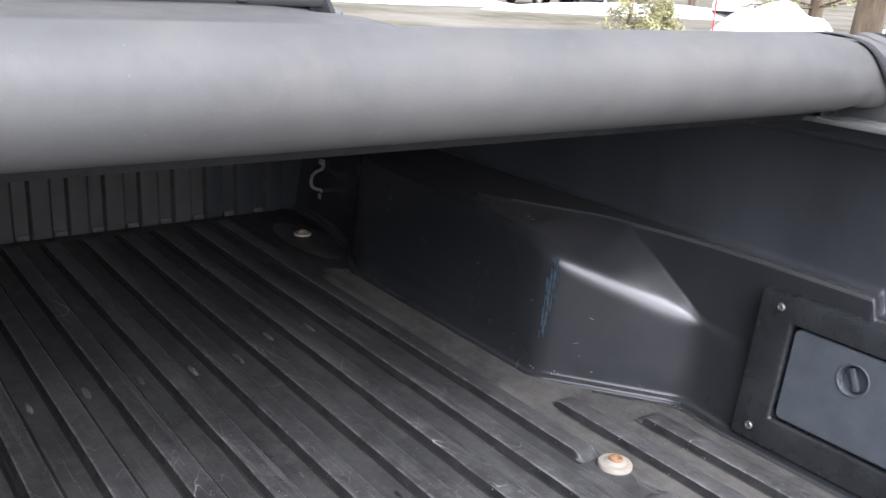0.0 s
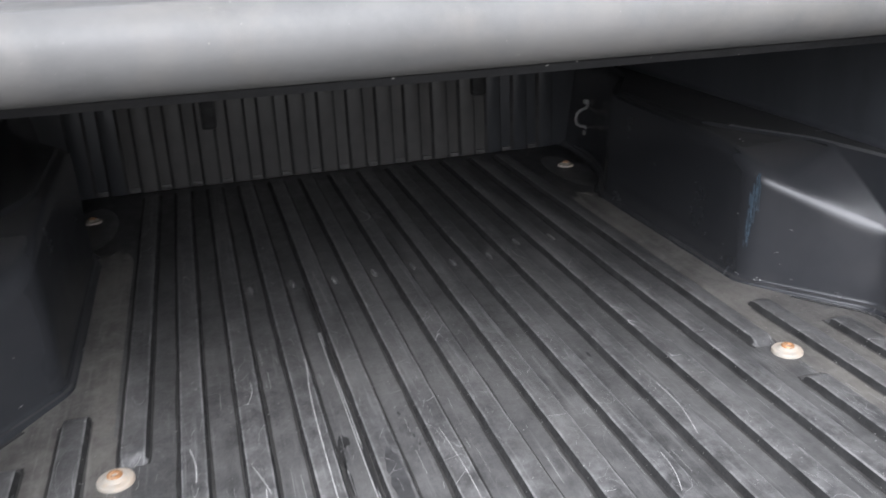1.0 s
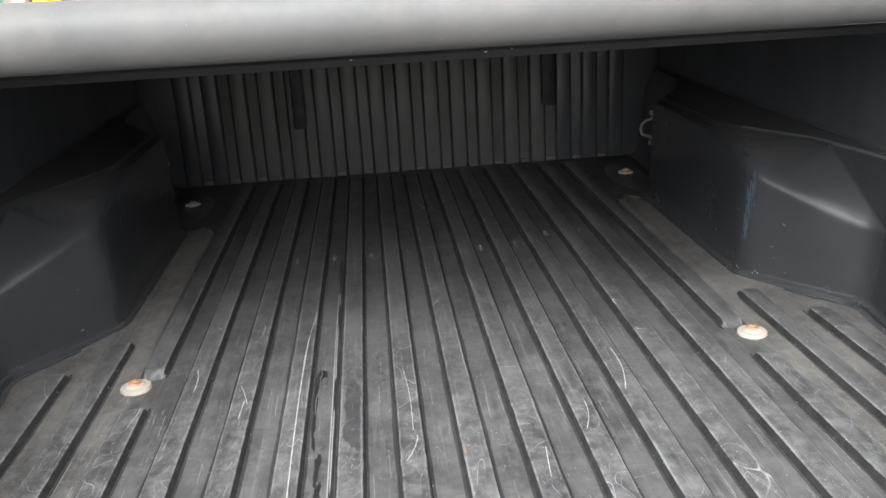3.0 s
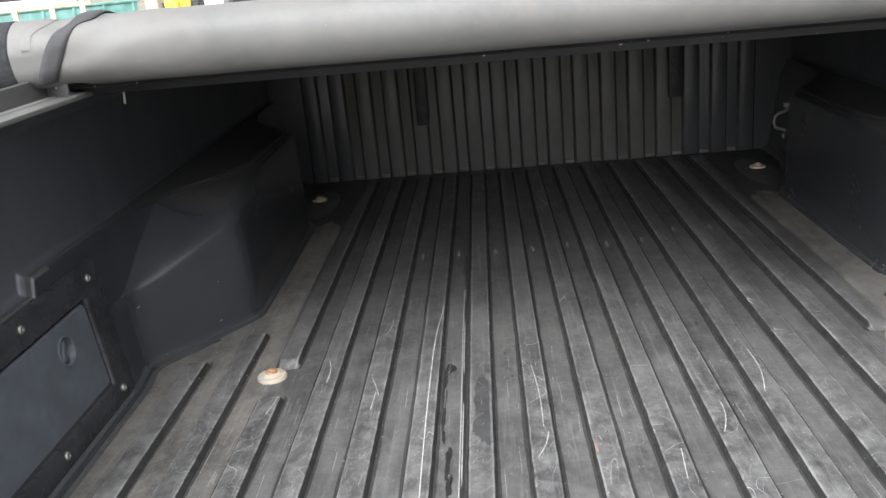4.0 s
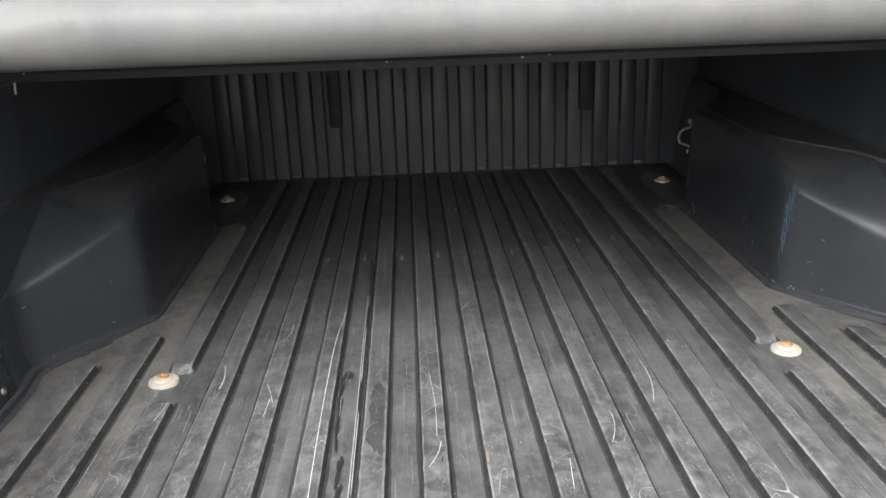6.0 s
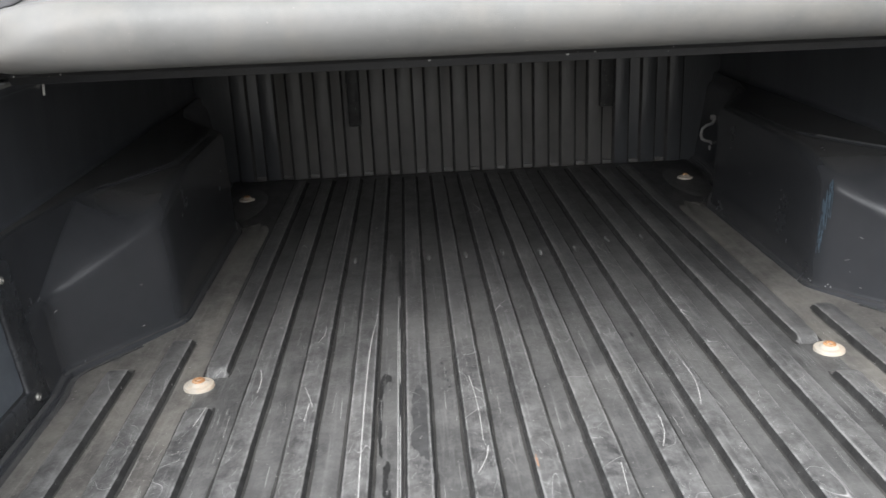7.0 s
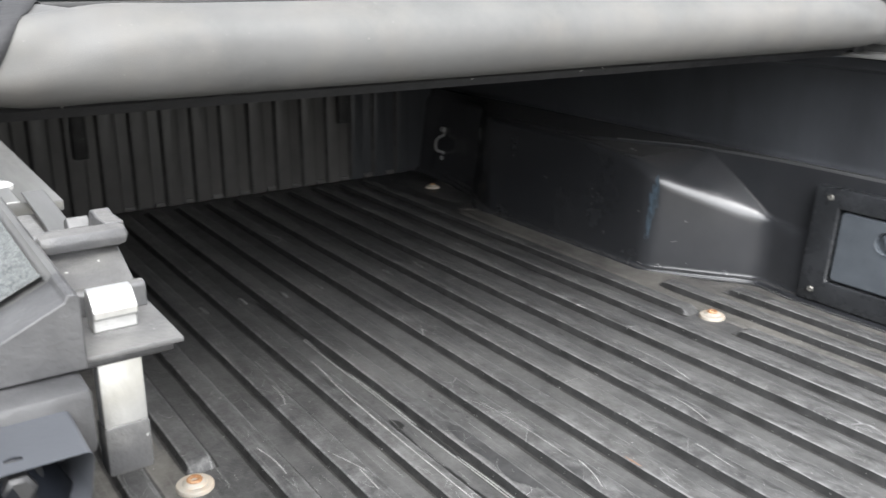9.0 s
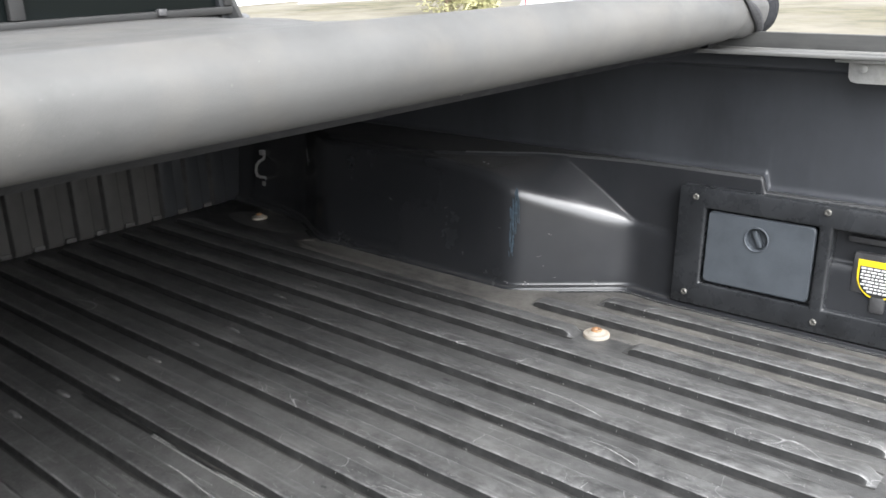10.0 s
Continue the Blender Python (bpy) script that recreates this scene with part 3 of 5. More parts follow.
part("pane", block((-0.76, 2.47, 0.478), (0.76, 2.474, 0.84)), GLASS, cab, "dark tinted glass")
for s in (-1, 1):
    outer = [(0.818, 0.440), (0.788, 0.494), (0.772, 0.56), (0.760, 0.862)]
    inner = [(0.738, 0.862), (0.748, 0.56), (0.752, 0.494), (0.756, 0.440)]
    pillar = part("pillar", prism(bmesh.new(), [(s * x, z) for x, z in outer + inner], (2.452, 2.52), 0.003), FRAME, cab, "black window pillar trim")
    strip = [(x + 0.001, z) for x, z in outer] + [(x + 0.016, z) for x, z in outer[::-1]]
    part("pillar_strip", prism(bmesh.new(), [(s * x, z) for x, z in strip], (2.455, 2.53), 0.003), CASTING, cab, "grey pillar strip")
part("window_latch", block((0.56, 2.435, 0.466), (0.585, 2.452, 0.484), 0.004), CASTING, cab)
# the rest of the cab and the bonnet
bm = bmesh.new()
prism(bm, [(2.53, -0.45), (2.53, 0.97), (2.6, 1.01), (3.5, 1.0), (3.95, 0.45), (4.95, 0.36), (5.08, 0.2), (5.1, -0.4)], (-0.85, 0.85), 0.03, Matrix(((0, 1, 0, 0), (1, 0, 0, 0), (0, 0, 1, 0), (0, 0, 0, 1))))
part("cab_body", bm, PAINT, cab)

# wheels carry the body
for s in (-1, 1):
    for y in (1.62, 4.45):
        bm = lathe(bmesh.new(), [(0.2, -0.12), (0.34, -0.12), (0.375, -0.09), (0.38, 0.0), (0.375, 0.09), (0.34, 0.12), (0.2, 0.12)], 40)
        wheel = of_truck(part("wheel", bm, RUBBER))
        wheel.matrix_basis = pose(s * 0.76, y, -0.47, 0, 90, 0)
        part("rim", lathe(bmesh.new(), [(0.19, -0.1), (0.2, -0.1), (0.2, 0.1), (0.19, 0.1), (0.1, 0.06)], 30), STEEL, wheel)

# ---- things in and on the bed ----
# hold-down bolts of the floor
def floor_bolt(x, y, r):
    b = thing("floor_bolt", "rusty bolt on a cream washer set in the bed floor", "bolt", "floor bolts", (x, y, 0.0))
    part("washer", lathe(bmesh.new(), [(r, 0.0), (r, 0.003), (r * 0.95, 0.005), (r * 0.72, 0.0065), (r * 0.68, 0.0062), (r * 0.5, 0.009), (r * 0.42, 0.0095)], 32), WASHER, b)
    part("bolt_head", lathe(bmesh.new(), [(r * 0.42, 0.009), (r * 0.42, 0.0105), (r * 0.36, 0.012), (r * 0.22, 0.012), (r * 0.16, 0.0085)], 20), RUST, b)
    return b


for x, y in ((-0.45, 1.10), (0.448, 1.10)):
    floor_bolt(x, y, 0.0215)
for x, y in ((-0.553, 2.105), (0.553, 2.101)):
    floor_bolt(x, y, 0.019)

# tie-down loops in the front corners
for s in (-1, 1):
    h = thing("tie_down_loop", "bent dull steel tie-down loop on the bed side", "hook", "tie-down loops", (s * 0.648, 2.19, 0.090))
    pts = [(s * 0.004, 0.004, 0.046), (s * 0.002, -0.004, 0.036), (-s * 0.004, -0.008, 0.03), (-s * 0.02, -0.01, 0.026), (-s * 0.03, -0.01, 0.018), (-s * 0.033, -0.01, 0.004), (-s * 0.03, -0.01, -0.008), (-s * 0.02, -0.01, -0.014), (-s * 0.006, -0.008, -0.018), (s * 0.001, -0.004, -0.026), (s * 0.003, 0.0, -0.036)]
    part("loop", tube(bmesh.new(), pts, 0.0036), DULLZINC, h)
    for z in (0.044, -0.036):
        part("foot", block((-0.006, -0.006, z - 0.006), (0.006, 0.008, z + 0.006), 0.002), DULLZINC, h)


def screw(parent, x, y, z, s):
    """A round-headed screw with a dished middle, facing the middle of the bed."""
    bm = lathe(bmesh.new(), [(0.0055, 0.0), (0.0055, 0.0012), (0.0042, 0.0028), (0.0026, 0.0028), (0.0022, 0.0014)], 14)
    ob = part("screw", bm, SCREW, parent, "small dull screw")
    ob.matrix_basis = pose(x, y, z, 0, -90 * s, 0)
    return ob


def lid_panel(x, s, y0, y1, z0, z1, rounds, r=0.0185, thick=0.009):
    """A lid facing the middle of the bed with round holes at (y, z); its rim is bevelled."""
    bm = bmesh.new()
    w = 0.0025

    def quad(*pts):
        bm.faces.new([bm.verts.new(p) for p in pts])
    rad = 0.009

    def outline(inset):
        """Round the lid's rim, corner by corner, at an inset."""
        pts = []
        for cy, cz, a0 in ((y0 + rad, z0 + rad, 180), (y1 - rad, z0 + rad, 270), (y1 - rad, z1 - rad, 0), (y0 + rad, z1 - rad, 90)):
            pts += [(cy + (rad - inset) * math.cos(radians(a0 + 18 * k)), cz + (rad - inset) * math.sin(radians(a0 + 18 * k))) for k in range(6)]
        return pts
    front, rim = outline(w), outline(0.0)
    for keep in ([p for p in front if p[0] <= y0 + rad + 1e-6], [p for p in front if p[0] >= y1 - rad - 1e-6]):
        mid = (sum(p[0] for p in keep) / len(keep), sum(p[1] for p in keep) / len(keep))
        keep.sort(key=lambda p: math.atan2(p[1] - mid[1], p[0] - mid[0]))
        quad(*[(x, *p) for p in keep])
    cols = sorted([y0 + rad, y1 - rad] + [c for y, z in rounds for c in (y - 0.03, y + 0.03)])
    for ya, yb in zip(cols, cols[1:]):
        hole = [q for q in rounds if ya < q[0] < yb]
        if not hole:
            quad((x, ya, z0 + w), (x, yb, z0 + w), (x, yb, z1 - w), (x, ya, z1 - w))
            continue
        hy, hz = hole[0]
        angles = sorted([2 * math.pi * k / 32 for k in range(32)] + [math.atan2(zz - hz, yy - hy) % (2 * math.pi) for yy in (ya, yb) for zz in (z0 + w, z1 - w)])
        inner, outer = [], []
        for a in angles:
            c, d = math.cos(a), math.sin(a)
            k = min(((yb - hy) if c > 0 else (ya - hy)) / c if abs(c) > 1e-6 else 9, ((z1 - w - hz) if d > 0 else (z0 + w - hz)) / d if abs(d) > 1e-6 else 9)
            inner.append((hy + r * c, hz + r * d))
            outer.append((hy + k * c, hz + k * d))
        for i in range(len(angles)):
            j = (i + 1) % len(angles)
            quad((x, *inner[i]), (x, *outer[i]), (x, *outer[j]), (x, *inner[j]))
            quad((x, *inner[i]), (x, *inner[j]), (x + s * 0.014, *inner[j]), (x + s * 0.014, *inner[i]))
    for i in range(len(rim)):
        j = (i + 1) % len(rim)
        quad((x, *front[i]), (x, *front[j]), (x + s * w, *rim[j]), (x + s * w, *rim[i]))
        quad((x + s * w, *rim[i]), (x + s * w, *rim[j]), (x + s * thick, *rim[j]), (x + s * thick, *rim[i]))
    bmesh.ops.remove_doubles(bm, verts=bm.verts, dist=1e-5)
    return bm


def latch(parent, x, y, z, s):
    """A turn latch at the bottom of a round hole: rim, bowl and a grip bar set aslant."""
    turn = pose(x, y, z, 0, -90 * s, 0)
    ring = part("latch", lathe(bmesh.new(), [(0.0178, -0.013), (0.0205, -0.0005), (0.0205, 0.001), (0.0192, 0.0016), (0.0178, 0.0008), (0.0162, -0.0095)], 32), LID, parent, "round recessed turn latch")
    ring.matrix_basis = turn
    part("bowl", lathe(bmesh.new(), [(0.0163, -0.0125), (0.0163, -0.0095), (0.008, -0.0105)], 24), FRAME, ring)
    grip = part("grip", block((-0.0145, -0.004, -0.0105), (0.0145, 0.004, -0.002), 0.0018), LID, ring)
    grip.matrix_basis = pose(0, 0, 0, 0, 0, 25 * s)


# storage compartment on the near side: a wide lid with two latches
FX = 0.640
bin_l = thing("storage_compartment", "black framed storage compartment with a wide grey lid and two latches", "storage bin", at=(-FX, 0.86, 0.0))
inv = Matrix.Translation((FX, -0.86, 0.0))


def under(ob, parent_inverse):
    ob.matrix_parent_inverse = parent_inverse
    return ob


under(part("bin_frame", plate([0.60, 0.692, 1.029, 1.082], [0.010, 0.042, 0.172, 0.212], {(1, 1)}, -FX, -FX - 0.03, 0.004), FRAME, bin_l), inv)
lid = under(part("lid", lid_panel(-FX - 0.003, -1, 0.696, 1.025, 0.046, 0.168, [(0.7525, 0.1295), (0.949, 0.131)]), LID, bin_l, "scuffed blue-grey lid"), inv)
lid.data.shade_flat()
for y, z in ((0.7525, 0.1295), (0.949, 0.131)):
    latch(lid, -FX - 0.003, y, z, -1)
for y, z in ((1.049, 0.193), (1.045, 0.027), (0.87, 0.196), (0.868, 0.027), (0.64, 0.196), (0.64, 0.027)):
    under(screw(bin_l, -FX, y, z, -1), inv)
# the panel leans outward
bin_l.matrix_basis = pose(-0.6445, 0.86, 0.0, 0, -6.0, 0)

# storage compartment on the far side, with the power outlet beside it
bin_r = thing("storage_compartment", "black framed storage compartment with a grey lid by the outlet", "storage bin", at=(FX, 0.86, 0.0))
inv = Matrix.Translation((-FX, -0.86, 0.0))
under(part("bin_frame", plate([0.60, 0.665, 0.818, 0.838, 1.02, 1.068], [0.010, 0.050, 0.178, 0.212], {(1, 1), (3, 1)}, FX, FX + 0.03, 0.004), FRAME, bin_r), inv)
lid = under(part("lid", lid_panel(FX + 0.004, 1, 0.842, 1.016, 0.054, 0.175, [(0.932, 0.140)]), LID, bin_r, "flat blue-grey lid"), inv)
lid.data.shade_flat()
latch(lid, FX + 0.004, 0.932, 0.140, 1)
for y, z in ((1.038, 0.195), (0.828, 0.202), (1.043, 0.03), (0.828, 0.028), (0.64, 0.2), (0.64, 0.028)):
    under(screw(bin_r, FX, y, z, 1), inv)
bin_r.matrix_basis = pose(0.634, 0.86, 0.0, 0, 4.9, 0)

outlet = thing("power_outlet", "grey flip-lid power outlet with a yellow and white warning label", "outlet", at=(FX + 0.02, 0.74, 0.05))
inv = Matrix.Translation((-FX - 0.02, -0.74, -0.05))
under(part("back_plate", block((FX + 0.03, 0.666, 0.046), (FX + 0.04, 0.816, 0.18), 0.002), FRAME, outlet), inv)
under(part("hinge_bar", block((FX + 0.018, 0.68, 0.158), (FX + 0.03, 0.80, 0.168), 0.003), CASTING, outlet), inv)
under(part("flip_lid", block((FX + 0.014, 0.69, 0.082), (FX + 0.03, 0.788, 0.146), 0.006), CASTING, outlet, "grey flip lid"), inv)
under(part("lid_tab", block((FX + 0.012, 0.735, 0.056), (FX + 0.028, 0.757, 0.084), 0.004), CASTING, outlet), inv)


def dee(y0, y1, z0, z1, x):
    """A label with a straight top and a bowl-shaped foot, 0.4 mm thick."""
    mid, half = (y0 + y1) / 2, (y1 - y0) / 2
    pts = [(y0, z1), (y1, z1)] + [(mid + half * math.cos(math.pi * i / 20), z0 + (z1 - z0) * 0.62 * (1 - math.sin(math.pi * i / 20))) for i in range(21)]
    bm = bmesh.new()
    a = [bm.verts.new((x, y, z)) for y, z in pts]
    b = [bm.verts.new((x + 0.0004, y, z)) for y, z in pts]
    k = len(pts)
    bm.faces.new(a)
    bm.faces.new(b[::-1])
    for i in range(k):
        bm.faces.new((a[i], a[(i + 1) % k], b[(i + 1) % k], b[i]))
    return bm


lab = under(part("warning_label", dee(0.715, 0.779, 0.078, 0.136, FX + 0.0132), YELLOW, outlet, "yellow warning label"), inv)
part("text_field", dee(0.7185, 0.7755, 0.0812, 0.1265, FX + 0.0126), INK, lab, "black field with white print")
rnd = random.Random(5)
for row in range(8):
    z = 0.1235 - row * 0.005
    half = 0.0265 * math.sqrt(max(0.05, 1 - max(0, (0.109 - z) / 0.03) ** 2))
    y = 0.747 - half
    while y < 0.747 + half - 0.004:
        w = rnd.uniform(0.003, 0.009)
        part("print_bar", block((FX + 0.0121, y, z - 0.0014), (FX + 0.0125, min(y + w, 0.747 + half), z + 0.0014)), WHITE, lab)
        y += w + 0.0016

for y, z in ((0.796, 0.166), (0.794, 0.083), (0.69, 0.166)):
    under(screw(outlet, FX + 0.029, y, z, 1), inv)
outlet.matrix_basis = pose(0.634 + 0.02 + 0.085 * 0.05, 0.74, 0.05, 0, 4.9, 0)

# ---- rolled tonneau cover ----
RY, RZ, RR = 1.0088, 0.491, 0.0405
cover = thing("tonneau_cover", "charcoal vinyl tonneau cover, half rolled up and strapped at both ends", "cover", at=(0, RY, 0.44))
inv = Matrix.Translation((0, -RY, -0.44))


def roll_point(x, a, extra=0.0):
    """A point of the roll's skin: a is the angle about its axis; it is pinched under the straps."""
    ax = abs(x)
    pinch = 0.004 * math.exp(-((ax - 0.61) / 0.02) ** 2)
    wave = 0.005 * math.exp(-((ax - 0.56) / 0.06) ** 2) * math.sin(5 * a + 40 * ax) * (0.5 + 0.5 * math.sin(a - 0.6))
    fold = 0.002 * noise.noise((x * 2.2, math.cos(a) * 1.2, math.sin(a) * 1.2)) + 0.0022 * noise.noise((x * 9, math.cos(a), math.sin(a) * 2)) * ease(ax, 0.4, 0.62)
    r = RR - pinch + wave + fold + extra
    return (x, RY - 0.0294 * x - r * math.cos(a), RZ + r * math.sin(a))


bm = bmesh.new()
sheet(bm, [[roll_point(-0.666 + 1.332 * i / 160, 2 * math.pi * k / 56) for k in range(57)] for i in range(161)])
bmesh.ops.remove_doubles(bm, verts=bm.verts, dist=1e-5)
under(part("roll", bm, VINYL, cover, "rolled charcoal vinyl", 60), inv)
for s in (-1, 1):
    # hook tape round the roll's end, with its spiral edge
    bm = bmesh.new()
    xs = [0.665, 0.668, 0.684, 0.700, 0.703]
    skew = [0.045 * ease(2 * math.pi * k / 56, 0.0, 1.5) * ease(2 * math.pi * k / 56, 6.2, 3.5) if s > 0 else 0.0 for k in range(57)]
    sheet(bm, [[roll_point(s * (x - skew[k] * (1 - i / 4)), 2 * math.pi * k / 56, 0.001 if i in (1, 2, 3) else -0.0015) for k in range(57)] for i, x in enumerate(xs)])
    sheet(bm, [[(s * (0.703 - 0.004 * (j % 2)), RY - 0.0294 * s * 0.7 - (RR - 0.0015 - 0.004 * j) * math.cos(2 * math.pi * k / 40), RZ + (RR - 0.0015 - 0.004 * j) * math.sin(2 * math.pi * k / 40)) for k in range(41)] for j in range(10)])
    under(part("hook_tape", bm, FUZZ, cover, "fuzzy black hook tape"), inv)
    # strap slung slantwise round the roll
    bm = bmesh.new()
    rows = []
    for k in range(41):
        a = -0.9 + 3.9 * k / 40
        cx = 0.612 - 0.021 * a if s < 0 else 0.622 - 0.05 * a
        wv = 0.0125
        lift = 0.0016 + 0.0012 * math.exp(-((a - 1.9) / 0.5) ** 2)
        rows.append([roll_point(s * (cx + wv), a, lift), roll_point(s * (cx + wv * 0.4), a, lift + 0.001), roll_point(s * (cx - wv * 0.4), a, lift + 0.001), roll_point(s * (cx - wv), a, lift)])
    sheet(bm, rows)
    ob = under(part("strap", bm, WEB, cover, "grey webbing strap"), inv)
    sol = ob.modifiers.new("thick", "SOLIDIFY")
    sol.thickness = 0.0012
    # seam fold beside the strap
    bm = bmesh.new()
    rows = []
    for k in range(25):
        a = 0.2 + 1.9 * k / 24
        cx = 0.648 - 0.02 * ease(a, 0.5, 1.6)
        rows.append([roll_point(s * (cx + 0.001), a, 0.0005), roll_point(s * cx, a, 0.002), roll_point(s * (cx - 0.011), a, 0.0006)])
    sheet(bm, rows)
    under(part("seam_fold", bm, VINYL, cover), inv)
    # strap tail hanging to the rail, its blacker colour painting in the roll's shadow
    under(part("strap_tail", block((s * 0.63 - 0.0135, RY + 0.008, 0.4395), (s * 0.63 + 0.0135, RY + 0.011, 0.462), 0.001), SEAL, cover, "dark strap tail"), inv)

# flat part of the cover up to the cab
bm = bmesh.new()
rows = []
for j in range(25):
    y = 1.07 + (2.44 - 1.07) * j / 24
    rows.append([(-0.730 + 1.46 * i / 30, y, 0.462 + 0.003 * math.sin(j * 1.05) + 0.0015 * noise.noise((i * 0.4, j * 0.5, 0)) - 0.009 * (abs(i - 15) / 15) ** 8) for i in range(31)])
sheet(bm, rows)
flat = under(part("flat_panel", bm, VINYL, cover, "taut flat vinyl panel"), inv)
sol = flat.modifiers.new("thick", "SOLIDIFY")
sol.thickness = 0.003

# cross bar under the roll: a slanted rim with a lip
bm = bmesh.new()
prof = [(0.0, 0.0), (0.0012, 0.0012), (0.0128, -0.0099), (0.034, -0.0095), (0.034, 0.004), (0.002, 0.004)]
prism(bm, prof, (-0.655, 0.655), 0.0, Matrix.Translation((0, 1.0416, 0.4426)) @ pose(0, 0, 0, 0, 0, 90 - 1.7))
bmesh.ops.recalc_face_normals(bm, faces=bm.faces)
under(part("cross_bar", bm, SEAL, cover, "scuffed black cross bar"), inv)

# ---- cover rails on the bed sides ----
def side_rail(s):
    r = thing("cover_rail", "dark aluminium cover rail with loop tape, clamped on the bed side", "rail", "cover rails", (s * 0.66, 1.4, RAILZ))
    ri = Matrix.Translation((-s * 0.66, -1.4, -RAILZ))
    bm = bmesh.new()
    # flat flange over the bed edge, then the rimmed, sloped outer face
    prof = [(0.612, 0.432), (0.612, 0.438), (0.633, 0.4385), (0.634, 0.4405), (0.645, 0.4405), (0.646, 0.4385), (0.6535, 0.439), (0.6535, 0.432)]
    prism(bm, [(s * x, z) for x, z in prof], (0.753, 2.42), 0.0008)
    under(part("rail_flange", bm, RAIL, r), ri)
    # the ridge climbs slightly towards the cab
    climb = Matrix.Identity(4)
    climb[2][1], climb[2][3] = 0.006, -0.006 * 0.566
    ridge = [(0.6515, 0.4335), (0.6515, 0.4597), (0.653, 0.461), (0.6553, 0.461), (0.6565, 0.4585), (0.6885, 0.4435), (0.690, 0.4452), (0.692, 0.4445), (0.692, 0.4335)]
    ridge = [(s * x, z) for x, z in ridge]
    bm = bmesh.new()
    prism(bm, [(x - s * 0.0003, z - 0.0003) for x, z in ridge], (0.558, 1.05), 0.0, climb)
    bmesh.ops.recalc_face_normals(bm, faces=bm.faces)
    under(part("rail_ridge", bm, RIDGE, r, "grey sloped rail ridge"), ri)
    # loop tape on the sloped face, its cut end ragged
    bm = bmesh.new()
    rows = []
    for j in range(90):
        y = 0.560 + (1.04 - 0.560) * (j / 89) ** 1.3
        rag = 0.0012 * math.sin(j * 2.3) if j < 2 else 0.0
        lift = 0.006 * (y - 0.566) + (0.0008 if j < 3 else 0.0) + 0.0002 * noise.noise((y * 90, 1, 2))
        rows.append([(s * x, y + rag * (k % 2), z + lift) for k, (x, z) in enumerate(((0.6574, 0.4575), (0.6582, 0.4593), (0.6650, 0.4562), (0.6730, 0.4524), (0.6800, 0.4490), (0.6856, 0.4465), (0.6866, 0.4445)))])
    sheet(bm, rows)
    under(part("loop_tape", bm, LOOP, r, "fuzzy grey-blue loop tape"), ri)
    # end cap: a rimmed wedge with a block under it
    bm = bmesh.new()
    prism(bm, ridge, (0.5335, 0.5582), 0.0)
    bmesh.ops.recalc_face_normals(bm, faces=bm.faces)
    cap = under(part("end_cap", bm, CASTING, r, "grey wedge end cap"), ri)
    bev = cap.modifiers.new("worn", "BEVEL")
    bev.width, bev.segments = 0.0005, 2
    bm = bmesh.new()
    box(bm, (min(s * 0.6535, s * 0.694), 0.520, 0.408), (max(s * 0.6535, s * 0.694), 0.551, 0.4325), 0.003)
    under(part("end_stop", bm, CASTING, r, "grey rubber stop"), ri)
    return r


